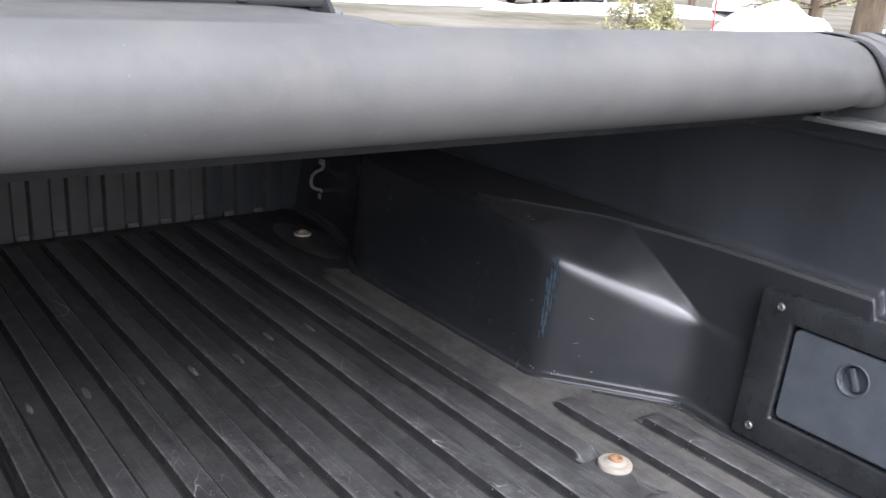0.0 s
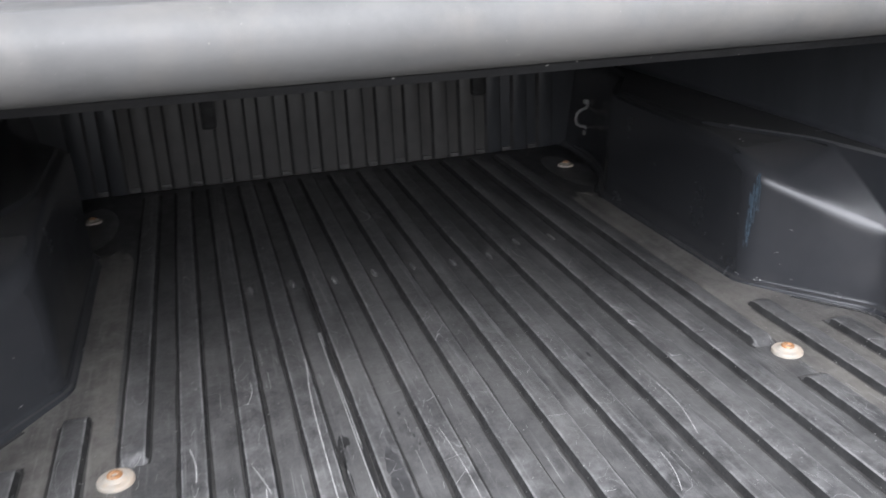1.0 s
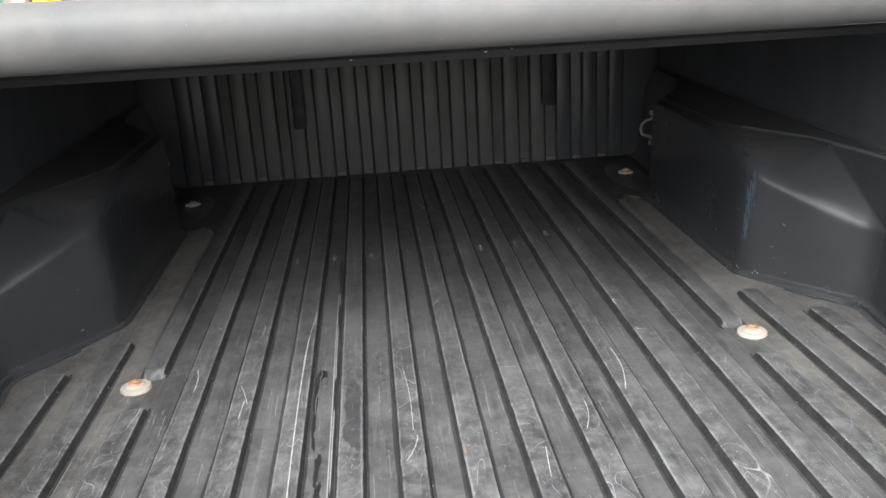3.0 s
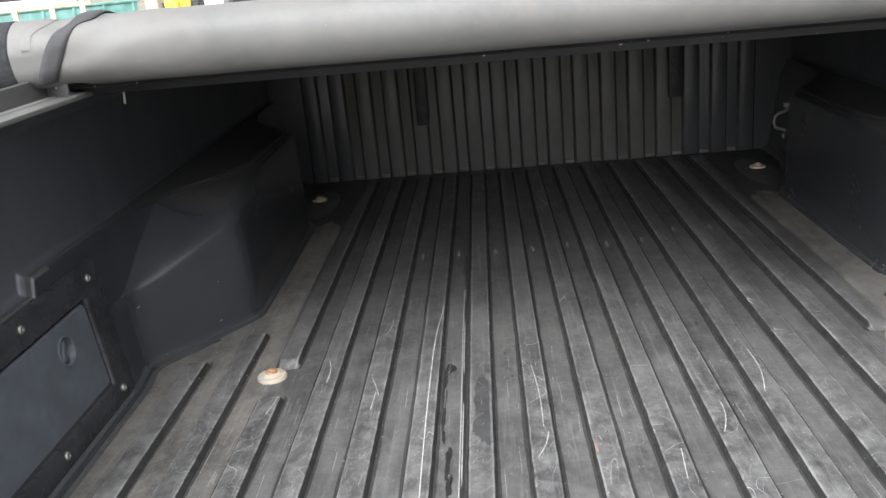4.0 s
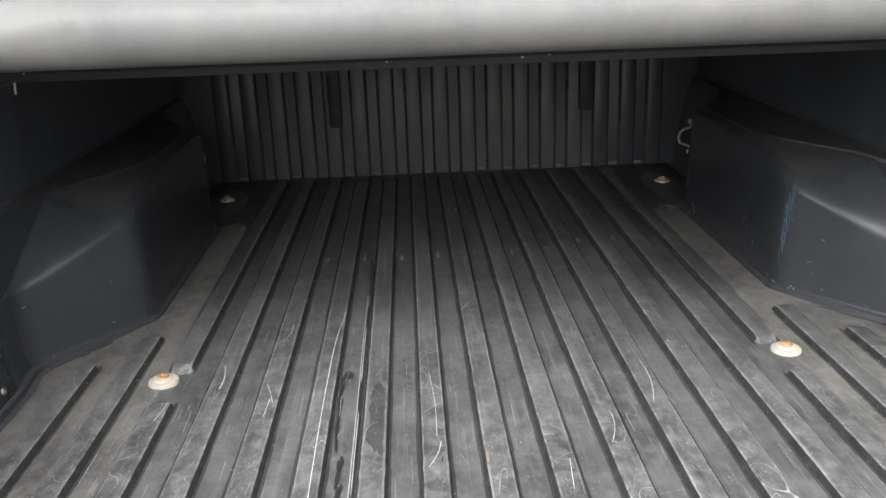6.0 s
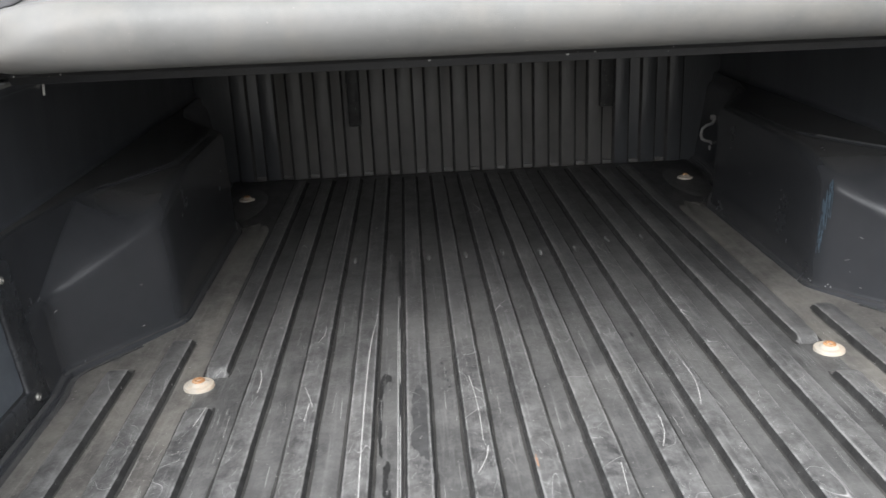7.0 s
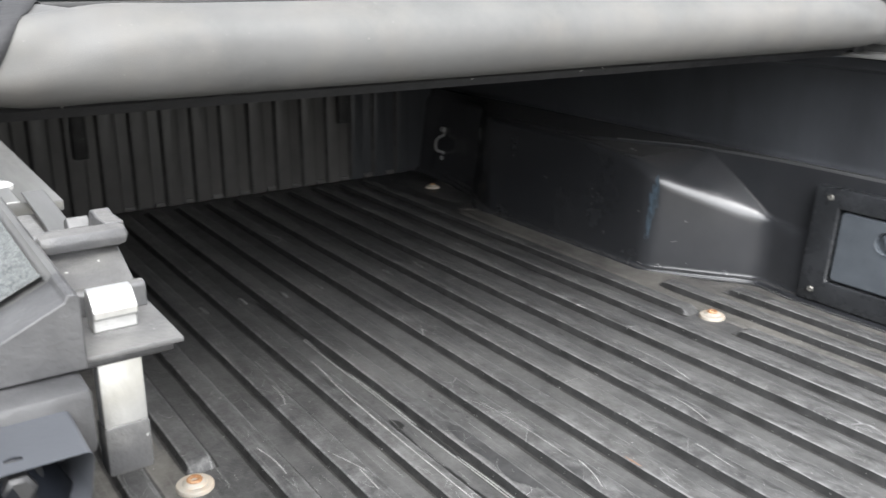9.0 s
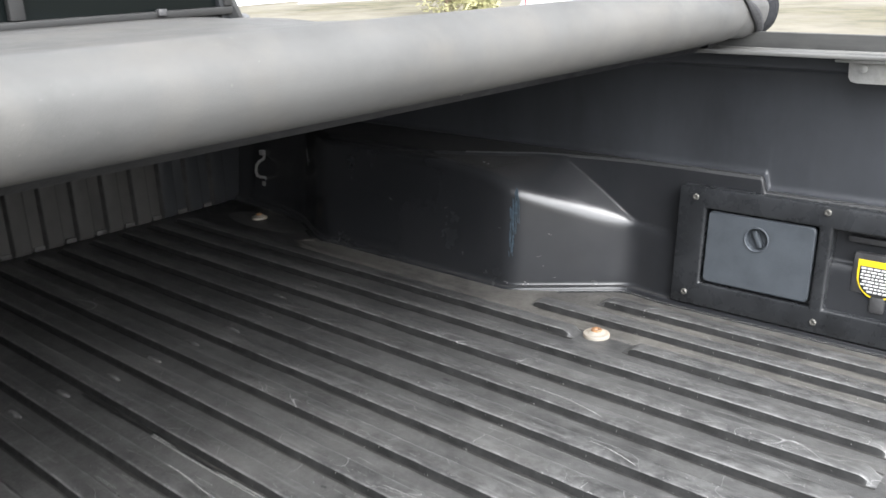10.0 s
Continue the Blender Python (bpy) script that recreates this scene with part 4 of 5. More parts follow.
def clamp(s, y):
    """The clamp that grips the bed's edge: plates, sloped block, bright bracket, lock bar and leg."""
    c = thing("rail_clamp", "grey rail clamp with a bright aluminium bracket under the bed edge", "clamp", "rail clamps", (s * 0.638, y, 0.442))

    def blk(name, xa, xb, ya, yb, za, zb, m, bev=0.0015, lab=""):
        x0, x1 = sorted((s * (xa - 0.633), s * (xb - 0.633)))
        return part(name, block((x0, ya, za), (x1, yb, zb), bev), m, c, lab)

    def run(name, xa, xb, outline, m, lab=""):
        bm = bmesh.new()
        x0, x1 = sorted((-s * (xa - 0.633), -s * (xb - 0.633)))
        prism(bm, outline, (x0, x1), 0.0, pose(0, 0, 0, 0, 0, 90))
        bmesh.ops.recalc_face_normals(bm, faces=bm.faces)
        ob = part(name, bm, m, c, lab)
        bev = ob.modifiers.new("worn", "BEVEL")
        bev.width, bev.segments = 0.0007, 2
        return ob

    blk("base_plate", 0.6115, 0.651, -0.004, 0.2, -0.0093, -0.0070, CLAMP, 0.0007)
    blk("under_plate", 0.6150, 0.650, -0.0025, 0.19, -0.0122, -0.0096, SEAL, 0.0007, "dark lower plate")
    run("bracket_tongue", 0.6222, 0.6385, [(0.0158, -0.0072), (0.0158, -0.0018), (0.0136, -0.0015), (0.0136, 0.002), (0.0195, 0.008), (0.0245, 0.008), (0.0245, -0.0072)], ALU, "bright aluminium bracket")
    run("lip", 0.6132, 0.651, [(0.034, -0.0072), (0.034, 0.0018), (0.0355, 0.0032), (0.039, 0.0032), (0.0405, 0.0018), (0.0405, -0.0072)], CLAMP)
    run("raised_block", 0.6148, 0.651, [(0.0408, -0.0072), (0.0408, -0.0005), (0.066, 0.0106), (0.1, 0.0106), (0.108, 0.004), (0.12, -0.0072)], CLAMP)
    blk("lock_bar", 0.6112, 0.6470, 0.0572, 0.0680, 0.0112, 0.0202, CLAMP, 0.004)
    run("lock_lug", 0.6112, 0.6190, [(0.066, 0.0108), (0.066, 0.0200), (0.082, 0.0192), (0.088, 0.0205), (0.093, 0.0190), (0.098, 0.0108)], CLAMP)
    run("lock_lug", 0.6130, 0.6230, [(0.1185, -0.0072), (0.1205, 0.0045), (0.1245, 0.0085), (0.13, 0.0065), (0.135, -0.0072)], CLAMP)
    blk("lock_arm", 0.6415, 0.6475, 0.062, 0.098, 0.0106, 0.0200, CLAMP, 0.0015)
    run("lifted_plate", 0.6150, 0.6270, [(0.15, -0.0055), (0.15, -0.0040), (0.158, -0.0025), (0.2, 0.0006), (0.219, 0.0014), (0.219, 0.0002), (0.16, -0.0055)], RIDGE)
    x0, x1 = sorted((s * (0.6255 - 0.633), s * (0.6415 - 0.633)))
    part("bracket_leg", block((x0, 0.003, -0.040), (x1, 0.011, -0.0124), 0.001), ALU, c, "bright aluminium leg")
    part("leg_foot", block((x0 - 0.0004, 0.002, -0.06), (x1 + 0.0004, 0.014, -0.0395), 0.0015), CLAMP, c, "grey leg foot")
    return c


for s in (-1, 1):
    side_rail(s)
clamp(-1, 0.543)
stud = thing("rail_stud", "round bright stud on the cover rail", "stud", at=(-0.638, 0.797, 0.4385))
part("head", lathe(bmesh.new(), [(0.008, 0.0), (0.008, 0.002), (0.006, 0.0035), (0.003, 0.004)], 20), STEEL, stud)

# clamp of the far rail: its bracket shows below the edge
bracket = thing("rail_bracket", "grey plate bracket hung under the far cover rail", "bracket", at=(0.655, 0.77, 0.42))
part("bracket_plate", prism(bmesh.new(), [(-0.06, -0.024), (0.038, -0.024), (0.046, -0.022), (0.050, -0.016), (0.051, 0.005), (-0.06, 0.005)], (0.008, 0.012), 0.0008, pose(0, 0, 0, 0, 0, 90)), STEEL, bracket)
part("bracket_top", block((-0.03, -0.07, 0.006), (-0.004, 0.065, 0.0105), 0.0015), ALU, bracket)
part("bracket_bolt", lathe(bmesh.new(), [(0.006, 0), (0.006, 0.003), (0.003, 0.004)], 12, pose(-0.012, 0.03, -0.003, 0, -90, 0)), STEEL, bracket)

# tailgate striker, jamb bolts and label on the near jamb
striker = thing("tailgate_striker", "cream plated tailgate striker loop bolted to the jamb", "striker", at=(-0.686, TAIL + 0.003, 0.290))
part("striker_plate", block((-0.0075, -0.006, -0.03), (0.0075, 0.008, 0.024), 0.003), PLATED, striker)
part("striker_bolt", lathe(bmesh.new(), [(0.006, 0), (0.006, 0.005), (0.0035, 0.006)], 6, pose(0.004, -0.006, 0.008, 90, 0, 0)), STEEL, striker)
part("striker_loop", tube(bmesh.new(), [(0.003, -0.002, -0.002), (0.008, -0.008, 0.0), (0.014, -0.011, 0.002), (0.031, -0.012, 0.004), (0.035, -0.012, 0.002), (0.0365, -0.012, -0.003), (0.0365, -0.012, -0.012), (0.034, -0.012, -0.018), (0.03, -0.012, -0.02), (0.008, -0.008, -0.02), (0.002, -0.002, -0.019)], 0.0028), PLATED, striker)
jl = thing("jamb_label", "tan paper label with dark print on the painted jamb", "label", at=(-0.6665, 0.4985, 0.3185))
jl.rotation_euler = (0, radians(-5), 0)
part("label_field", block((-0.0065, -0.0006, -0.018), (0.007, 0.0002, 0.018)), TAN, jl)
part("label_edge", block((0.0072, -0.0006, -0.016), (0.0115, 0.0002, 0.019)), OLIVE, jl)
rnd = random.Random(9)
for k, x in enumerate((-0.004, 0.0005, 0.0045)):
    z = -0.015
    while z < 0.013:
        h = rnd.uniform(0.001, 0.0028)
        part("print_bar", block((x - 0.0009, -0.0009, z), (x + 0.0009, -0.0005, z + h)), BROWN_INK, jl)
        z += h + 0.0012
for x, z in ((-0.684, 0.354), (-0.682, 0.42)):
    jb = thing("jamb_bolt", "hex bolt in the painted jamb", "bolt", "jamb bolts", (x, 0.4985, z))
    part("flange", lathe(bmesh.new(), [(0.0075, 0), (0.0075, 0.002), (0.006, 0.003)], 20, pose(0, 0, 0, 90, 0, 0)), JAMB, jb)
    part("hex_head", lathe(bmesh.new(), [(0.0048, 0.003), (0.0048, 0.007), (0.0035, 0.008)], 6, pose(0, 0, 0, 90, 0, 0)), SEAL, jb)

# ---- the yard ----
GZ = -0.85
bm = bmesh.new()
radii = [0, 4, 8, 14, 22, 34, 50, 80, 130, 250, 600, 2000]
rows = []
for r in radii:
    rows.append([(r * math.cos(2 * math.pi * k / 64), 1.4 + r * math.sin(2 * math.pi * k / 64), GZ + (0.12 * noise.noise((r * math.cos(2 * math.pi * k / 64) * 0.15, r * math.sin(2 * math.pi * k / 64) * 0.15, 3)) if 4 < r < 100 else 0)) for k in range(65)])
sheet(bm, rows)
bmesh.ops.remove_doubles(bm, verts=bm.verts, dist=1e-4)
tagged(part("ground", bm, GROUND), "pale gravel and dry grass yard with snow", "ground", kind="structure")

# ---- marks on the floor and liner ----
def ribbon(bm, points, width, z=0.0004):
    """A thin flat streak along points, a hair proud of what it lies on."""
    pts = [Vector(p) for p in points]
    left, right = [], []
    for i, p in enumerate(pts):
        d = (pts[min(i + 1, len(pts) - 1)] - pts[max(i - 1, 0)]).normalized()
        side = Vector((-d.y, d.x, 0)).normalized() * width / 2
        left.append(bm.verts.new(p + side + Vector((0, 0, z))))
        right.append(bm.verts.new(p - side + Vector((0, 0, z))))
    for i in range(len(pts) - 1):
        bm.faces.new((left[i], right[i], right[i + 1], left[i + 1]))


rnd = random.Random(21)
TOP = RIB_H + 0.0009
bm = bmesh.new()
for k in range(760):
    n = rnd.randint(-7, 7)
    x = n * PITCH + 0.0015 + rnd.uniform(-0.011, 0.011)
    y = rnd.uniform(0.66, 1.12) if abs(n) > 5 else 0.66 + 1.3 * rnd.random() ** 1.5
    a = rnd.gauss(math.pi / 2, 0.5)
    length = rnd.uniform(0.004, 0.03)
    bend = rnd.uniform(-0.5, 0.5)
    pts = []
    for i in range(5):
        px = x + length * i / 4 * math.cos(a + bend * i / 4)
        px = min(max(px, n * PITCH - 0.0105), n * PITCH + 0.0135)
        pts.append((px, y + length * i / 4 * math.sin(a + bend * i / 4), TOP))
    ribbon(bm, pts, rnd.uniform(0.00018, 0.0005))
tagged(part("rib_scratches", bm, SCRATCH), "fine pale scratches on the worn ribs", "scratches", kind="stuff")
bm = bmesh.new()
for k in range(170):
    n = rnd.randint(-7, 6)
    x = (n + 0.5) * PITCH + 0.0015 + rnd.uniform(-0.013, 0.013)
    y = rnd.uniform(0.66, 1.1) if abs(n + 0.5) > 5 else 0.66 + 1.3 * rnd.random() ** 1.4
    length = rnd.uniform(0.006, 0.06)
    w = rnd.uniform(-0.002, 0.002)
    ribbon(bm, [(x + w * i / 3, y + length * i / 3, 0.0006) for i in range(4)], rnd.uniform(0.0002, 0.0006))
tagged(part("groove_scratches", bm, SCRATCH), "pale dusty streaks in the grooves", "scratches", kind="stuff")
# bright grit
bm = bmesh.new()
for k in range(560):
    x, y = rnd.uniform(-0.6, 0.6), 0.6 + 1.5 * rnd.random() ** 1.4
    if abs(x) > 0.5 and y > 1.2:
        continue
    n = round((x - 0.0015) / PITCH)
    on_top = abs(x - 0.0015 - n * PITCH) < 0.012
    z = TOP if on_top and abs(n) < 6 else 0.0005
    r = rnd.uniform(0.0003, 0.0008)
    bmesh.ops.create_icosphere(bm, subdivisions=1, radius=r, matrix=Matrix.Translation((x, y, z + r * 0.3)))
tagged(part("grit", bm, SCRATCH), "pale grit strewn over the bed floor", "grit", kind="stuff")

# long scratches
bm = bmesh.new()
ribbon(bm, [(min(-0.2045, -0.2135 + 0.0175 * math.exp(-(1.307 - y) / 0.06) + 0.004 * max(0.0, (1.016 - y) / 0.35) ** 2), y, TOP) for y in np.linspace(1.3, 0.66, 30)], 0.001)
# start, end and sideways bow of each of the others, on the rib tops
for x0, y0, x1, y1, bow, w in ((-0.297, 1.059, -0.281, 1.001, 0.001, 0.0008), (-0.286, 1.012, -0.288, 0.965, 0.0, 0.0008), (-0.366, 1.12, -0.36, 1.05, 0.003, 0.001),
                               (-0.063, 0.884, -0.079, 0.829, 0.003, 0.0008), (-0.073, 1.065, -0.068, 0.896, 0.003, 0.0006), (0.082, 0.831, 0.076, 0.77, 0.0, 0.0007),
                               (0.062, 1.043, 0.084, 1.041, 0.0, 0.0006), (0.061, 0.886, 0.074, 0.885, 0.0, 0.0006), (0.225, 1.07, 0.212, 0.95, 0.006, 0.0008),
                               (-0.422, 1.02, -0.428, 0.97, 0.001, 0.001), (-0.292, 1.20, -0.284, 1.26, 0.004, 0.0007), (0.152, 0.93, 0.138, 0.86, 0.004, 0.0007)):
    ribbon(bm, [(x0 + (x1 - x0) * t + bow * math.sin(math.pi * t), y0 + (y1 - y0) * t, TOP) for t in [i / 10 for i in range(11)]], w)
tagged(part("long_scratches", bm, FRESH), "long pale scratches along the ribs", "scratches", kind="stuff")
# open seam with raised edges in one groove, and tar beside it
bm = bmesh.new()
seam = [(-0.1668 + 0.0006 * math.sin(9 * y) - 0.03 * max(0.0, y - 1.25) ** 2, y, 0.0012) for y in np.linspace(1.58, 0.65, 31)]
ribbon(bm, seam, 0.0046)
tagged(part("seam_crack", bm, TAR), "long black crack along a groove of the floor", "crack", kind="stuff")
bm = bmesh.new()
for off, rise in ((-0.0035, 0.0018), (-0.0008, 0.003)):
    tube(bm, [(x + off, y, rise * (0.55 + 0.45 * math.sin(23 * y + 90 * off))) for x, y, z in seam[6:]], 0.0008, 5)
tagged(part("crack_edges", bm, SCRATCH), "pale raised edges of the floor crack", "crack", kind="stuff")


def blot(bm, x, y, rx, ry, z, seed):
    """A ragged flat spot."""
    r = random.Random(seed)
    k = 18
    ring = []
    for i in range(k):
        a = 2 * math.pi * i / k
        j = r.uniform(0.6, 1.15)
        ring.append(bm.verts.new((x + rx * j * math.cos(a), y + ry * j * math.sin(a), z)))
    bm.faces.new(ring)


bm = bmesh.new()
for i, (x, y, rx, ry) in enumerate(((-0.187, 1.092, 0.0072, 0.016), (-0.1935, 1.06, 0.0038, 0.03), (-0.1935, 1.01, 0.0034, 0.035), (-0.1925, 0.955, 0.003, 0.04), (-0.191, 0.905, 0.0026, 0.02), (-0.183, 0.86, 0.0042, 0.02), (-0.1845, 0.83, 0.003, 0.024), (-0.182, 0.795, 0.0045, 0.022), (-0.186, 0.75, 0.003, 0.03), (-0.179, 0.812, 0.002, 0.012), (-0.18, 0.70, 0.003, 0.02), (-0.188, 0.665, 0.002, 0.02), (-0.104, 1.1, 0.0022, 0.005), (-0.102, 1.075, 0.0015, 0.005), (-0.1, 1.055, 0.002, 0.003), (-0.108, 1.13, 0.0018, 0.006), (0.185, 1.19, 0.003, 0.009))):
    blot(bm, x, y, rx, ry, 0.0007, i)
tagged(part("tar_spots", bm, TAR), "black tar spots in the grooves of the floor", "stain", kind="stuff")
bm = bmesh.new()
q = random.Random(17)
edge = [(-0.1552 + 0.0227 * k / 14, 0.893 - 0.034 * k / 14 + q.uniform(-0.006, 0.006)) for k in range(15)]
edge += [(-0.1325 - 0.0012 * q.random(), 0.87 + 0.15 * k / 10) for k in range(1, 10)]
edge += [(-0.134 - 0.016 * k / 6, 1.025 + 0.02 * math.sin(math.pi * k / 6) + q.uniform(-0.004, 0.004)) for k in range(7)]
edge += [(-0.1525 + 0.0025 * q.uniform(-1, 1), 1.015 - 0.11 * k / 8) for k in range(9)]
bm.faces.new([bm.verts.new((x, y, TOP)) for x, y in edge])
tagged(part("dark_smear", bm, SMEAR), "dark greasy smear on a floor rib", "stain", kind="stuff")
bm = bmesh.new()
blot(bm, -0.0108, 0.846, 0.0014, 0.014, TOP - 0.0004, 40)
tagged(part("rust_mark", bm, ORANGE_STAIN), "small orange rust mark on a floor rib", "stain", kind="stuff")
# worn humps where each rib crosses the frame below
for i in range(-3, 6):
    x = (i - 0.5) * PITCH - 0.003
    y = 1.602 + (0.006 * math.sin(i * 2.1) if i < 4 else 0.05)
    bm = bmesh.new()
    bmesh.ops.create_icosphere(bm, subdivisions=2, radius=1.0, matrix=Matrix.Translation((x, y, 0.0)) @ Matrix.Diagonal((0.0045, 0.019, 0.0032, 1)))
    tagged(part("worn_hump", bm, RIB_EDGE), "small worn hump in a floor groove", "hump", "worn humps")

# scuffs on the far wheel well's upright edge
bm = bmesh.new()
for k in range(46):
    z = 0.06 + 0.11 * rnd.random()
    y = 1.331 - 0.09 * (z - 0.07) + rnd.gauss(0, 0.0035)
    h = rnd.uniform(0.01, 0.035)
    pts = [(liner_at(y + 0.001 * t, z + h * t) - 0.0009, y + 0.001 * t, z + h * t) for t in (0, 0.33, 0.66, 1)]
    w = rnd.uniform(0.0004, 0.0011)
    for p, q in zip(pts, pts[1:]):
        va = [bm.verts.new(c) for c in ((p[0], p[1] - w, p[2]), (p[0] - 0.0004, p[1] + w, p[2]), (q[0] - 0.0004, q[1] + w, q[2]), (q[0], q[1] - w, q[2]))]
        bm.faces.new(va)
# pale chips where the edge meets the floor
chips = bmesh.new()
for k in range(10):
    y, z = rnd.uniform(1.295, 1.345), rnd.uniform(0.004, 0.016)
    bmesh.ops.create_icosphere(chips, subdivisions=1, radius=1.0, matrix=Matrix.Translation((liner_at(y, z) - 0.001, y, z)) @ Matrix.Diagonal((0.0008, rnd.uniform(0.001, 0.0035), rnd.uniform(0.0006, 0.0014), 1)))
tagged(part("edge_chips", chips, SCRATCH), "pale chips at the foot of the wheel well edge", "chips", kind="stuff")
tagged(part("edge_scuffs", bm, BLUE_SCUFF), "blue-grey scuffs on the wheel well edge", "scuffs", kind="stuff")
for s in (-1, 1):
    bm = bmesh.new()
    for k in range(9):
        y, z = rnd.uniform(1.1, 1.75), rnd.uniform(0.01, 0.14) ** 1.0
        l = rnd.uniform(0.001, 0.012)
        x = liner_at(y, z) - 0.0008
        t = rnd.uniform(0.0002, 0.0005)
        tilt = rnd.uniform(-0.6, 0.6)
        va = [bm.verts.new(c) for c in ((s * x, y, z - t), (s * (liner_at(y + l, z) - 0.0008), y + l, z - t + l * tilt), (s * (liner_at(y + l, z) - 0.0008), y + l, z + t + l * tilt), (s * x, y, z + t))]
        bm.faces.new(va)
    tagged(part("liner_scratches", bm, SCRATCH), "small pale scratches on the wheel well", "scratches", kind="stuff")


# a small bright clip on the upper wall
for x, y, z, length, lean, name, label in ((-0.6868, 1.341, 0.384, 0.018, 0.2, "wall_clip", "small bright clip on the bed wall"),):
    bm = tube(bmesh.new(), [(x, y + lean * length * i / 4, z + length * i / 4) for i in range(5)], 0.002, 7)
    tagged(part(name, bm, WHITE), label, name.replace("_", " "))


# ---- the yard beyond ----
def mound(name, x, y, rx, ry, h, m, seed, label, category="snow"):
    bm = bmesh.new()
    rows = []
    for i in range(13):
        f = i / 12
        row = []
        for k in range(41):
            a = 2 * math.pi * k / 40
            q = 1 + 0.22 * noise.noise((math.cos(a) * 1.3 + seed, math.sin(a) * 1.3, 0))
            z = h * (1 - f * f) ** 0.8 * (1 + 0.35 * noise.noise((f * 2.5 * math.cos(a) + seed, f * 2.5 * math.sin(a), 5)))
            row.append((x + rx * f * q * math.cos(a), y + ry * f * q * math.sin(a), GZ - 0.06 + max(0, z)))
        rows.append(row)
    sheet(bm, rows)
    bmesh.ops.remove_doubles(bm, verts=bm.verts, dist=1e-4)
    return tagged(part(name, bm, m, angle=80), label, category)


def polar(bearing, dist):
    """A spot of the yard: degrees to the right of straight ahead, and metres."""
    return dist * math.sin(radians(bearing)), dist * math.cos(radians(bearing))


mound("snow_bank", *polar(56.5, 27), 2.2, 1.6, 1.05, SNOW, 1, "heap of old white snow in the yard")
mound("snow_bank", *polar(49, 40), 9, 2.5, 0.5, SNOW, 2, "long low bank of old snow")
mound("snow_bank", *polar(34, 36), 7, 2.2, 0.35, SNOW, 3, "long low bank of old snow")
mound("snow_bank", *polar(-12.9, 13.4), 0.92, 0.7, 0.5, SNOW, 4, "small heap of melting snow on dry grass")
mound("snow_bank", *polar(66, 38), 6, 2.2, 0.5, SNOW, 6, "long low bank of old snow")
mound("snow_bank", *polar(-17, 42), 2.6, 1.6, 0.9, SNOW, 5, "heap of old snow and rubble")


def leaf_clump(bm, c, r, seed, count=60, size=0.05):
    q = random.Random(seed)
    for i in range(count):
        d = Vector((q.gauss(0, 1), q.gauss(0, 1), q.gauss(0, 1))).normalized() * r * q.random() ** 0.4
        p = Vector(c) + Vector((d.x, d.y, d.z * 0.75))
        u = Vector((q.gauss(0, 1), q.gauss(0, 1), q.gauss(0, 0.6))).normalized() * size * q.uniform(1.2, 2.6)
        v = u.cross(Vector((q.gauss(0, 1), q.gauss(0, 1), q.gauss(0, 1)))).normalized() * size * 0.4
        bm.faces.new([bm.verts.new(p - u), bm.verts.new(p + v), bm.verts.new(p + u), bm.verts.new(p - v)])


def conifer(x, y, height, spread, bark, seed, label, bare=0.15, trunk_r=0.06):
    """A tapered trunk with whorls of limbs that carry needle clumps."""
    q = random.Random(seed)
    t = thing("conifer", label, "tree", "trees of the yard", (x, y, GZ))
    lean = [(q.uniform(-0.02, 0.02) * k, q.uniform(-0.02, 0.02) * k, height * k / 8) for k in range(9)]
    lean[0] = (0, 0, -0.15)
    part("trunk", tube(bmesh.new(), lean, [trunk_r * (1.15 - 0.12 * k) for k in range(9)], 10), bark, t)
    limbs, crown = bmesh.new(), bmesh.new()
    k = 0
    z = height * bare
    while z < height * 0.97:
        reach = spread * (1 - z / height) ** 0.8 * q.uniform(0.7, 1.1) + 0.08
        for i in range(5):
            a = q.uniform(0, 2 * math.pi)
            end = Vector((reach * math.cos(a), reach * math.sin(a), z + reach * q.uniform(-0.05, 0.35)))
            tube(limbs, [(0, 0, z), end * 0.5 + Vector((0, 0, z * 0.5 - 0.02)), end], [trunk_r * 0.25, trunk_r * 0.18, trunk_r * 0.08], 5)
            for f in (0.45, 0.7, 0.95):
                p = Vector((0, 0, z)).lerp(end, f)
                leaf_clump(crown, p, 0.16 + 0.16 * reach, seed * 100 + k, 17, 0.035 + 0.02 * reach)
                k += 1
        z += height * q.uniform(0.07, 0.1)
    tagged(part("limbs", limbs, bark, t), kind="stuff")
    tagged(part("crown", crown, NEEDLE, t, "green-yellow needles"), kind="stuff")
    return t


conifer(*polar(47.5, 23.5), 2.3, 0.75, BARK, 3, "young green conifer bush at the yard's edge", 0.06, 0.05)
conifer(*polar(49.6, 24.5), 0.9, 0.5, BARK, 8, "low scrubby conifer bush in dry grass", 0.05, 0.03)
conifer(*polar(61.5, 31), 9, 2.6, BARK, 4, "tall conifer with a thick grey-brown trunk", 0.3, 0.42)
conifer(*polar(63.3, 29.5), 8, 2.3, OLIVEBARK, 5, "tall conifer with a thick mossy trunk", 0.32, 0.4)
conifer(*polar(58.8, 38), 8, 2.6, BARK, 6, "tall green conifer behind the snow", 0.1, 0.25)
conifer(*polar(40, 58), 7, 2.4, BARK, 7, "tall green conifer far across the yard", 0.08, 0.2)
conifer(*polar(52, 60), 8, 2.6, BARK, 9, "tall green conifer far across the yard", 0.08, 0.2)
conifer(*polar(60, 13.5), 0.55, 0.16, BARK, 12, "thin green conifer sapling in dry grass", 0.05, 0.015)

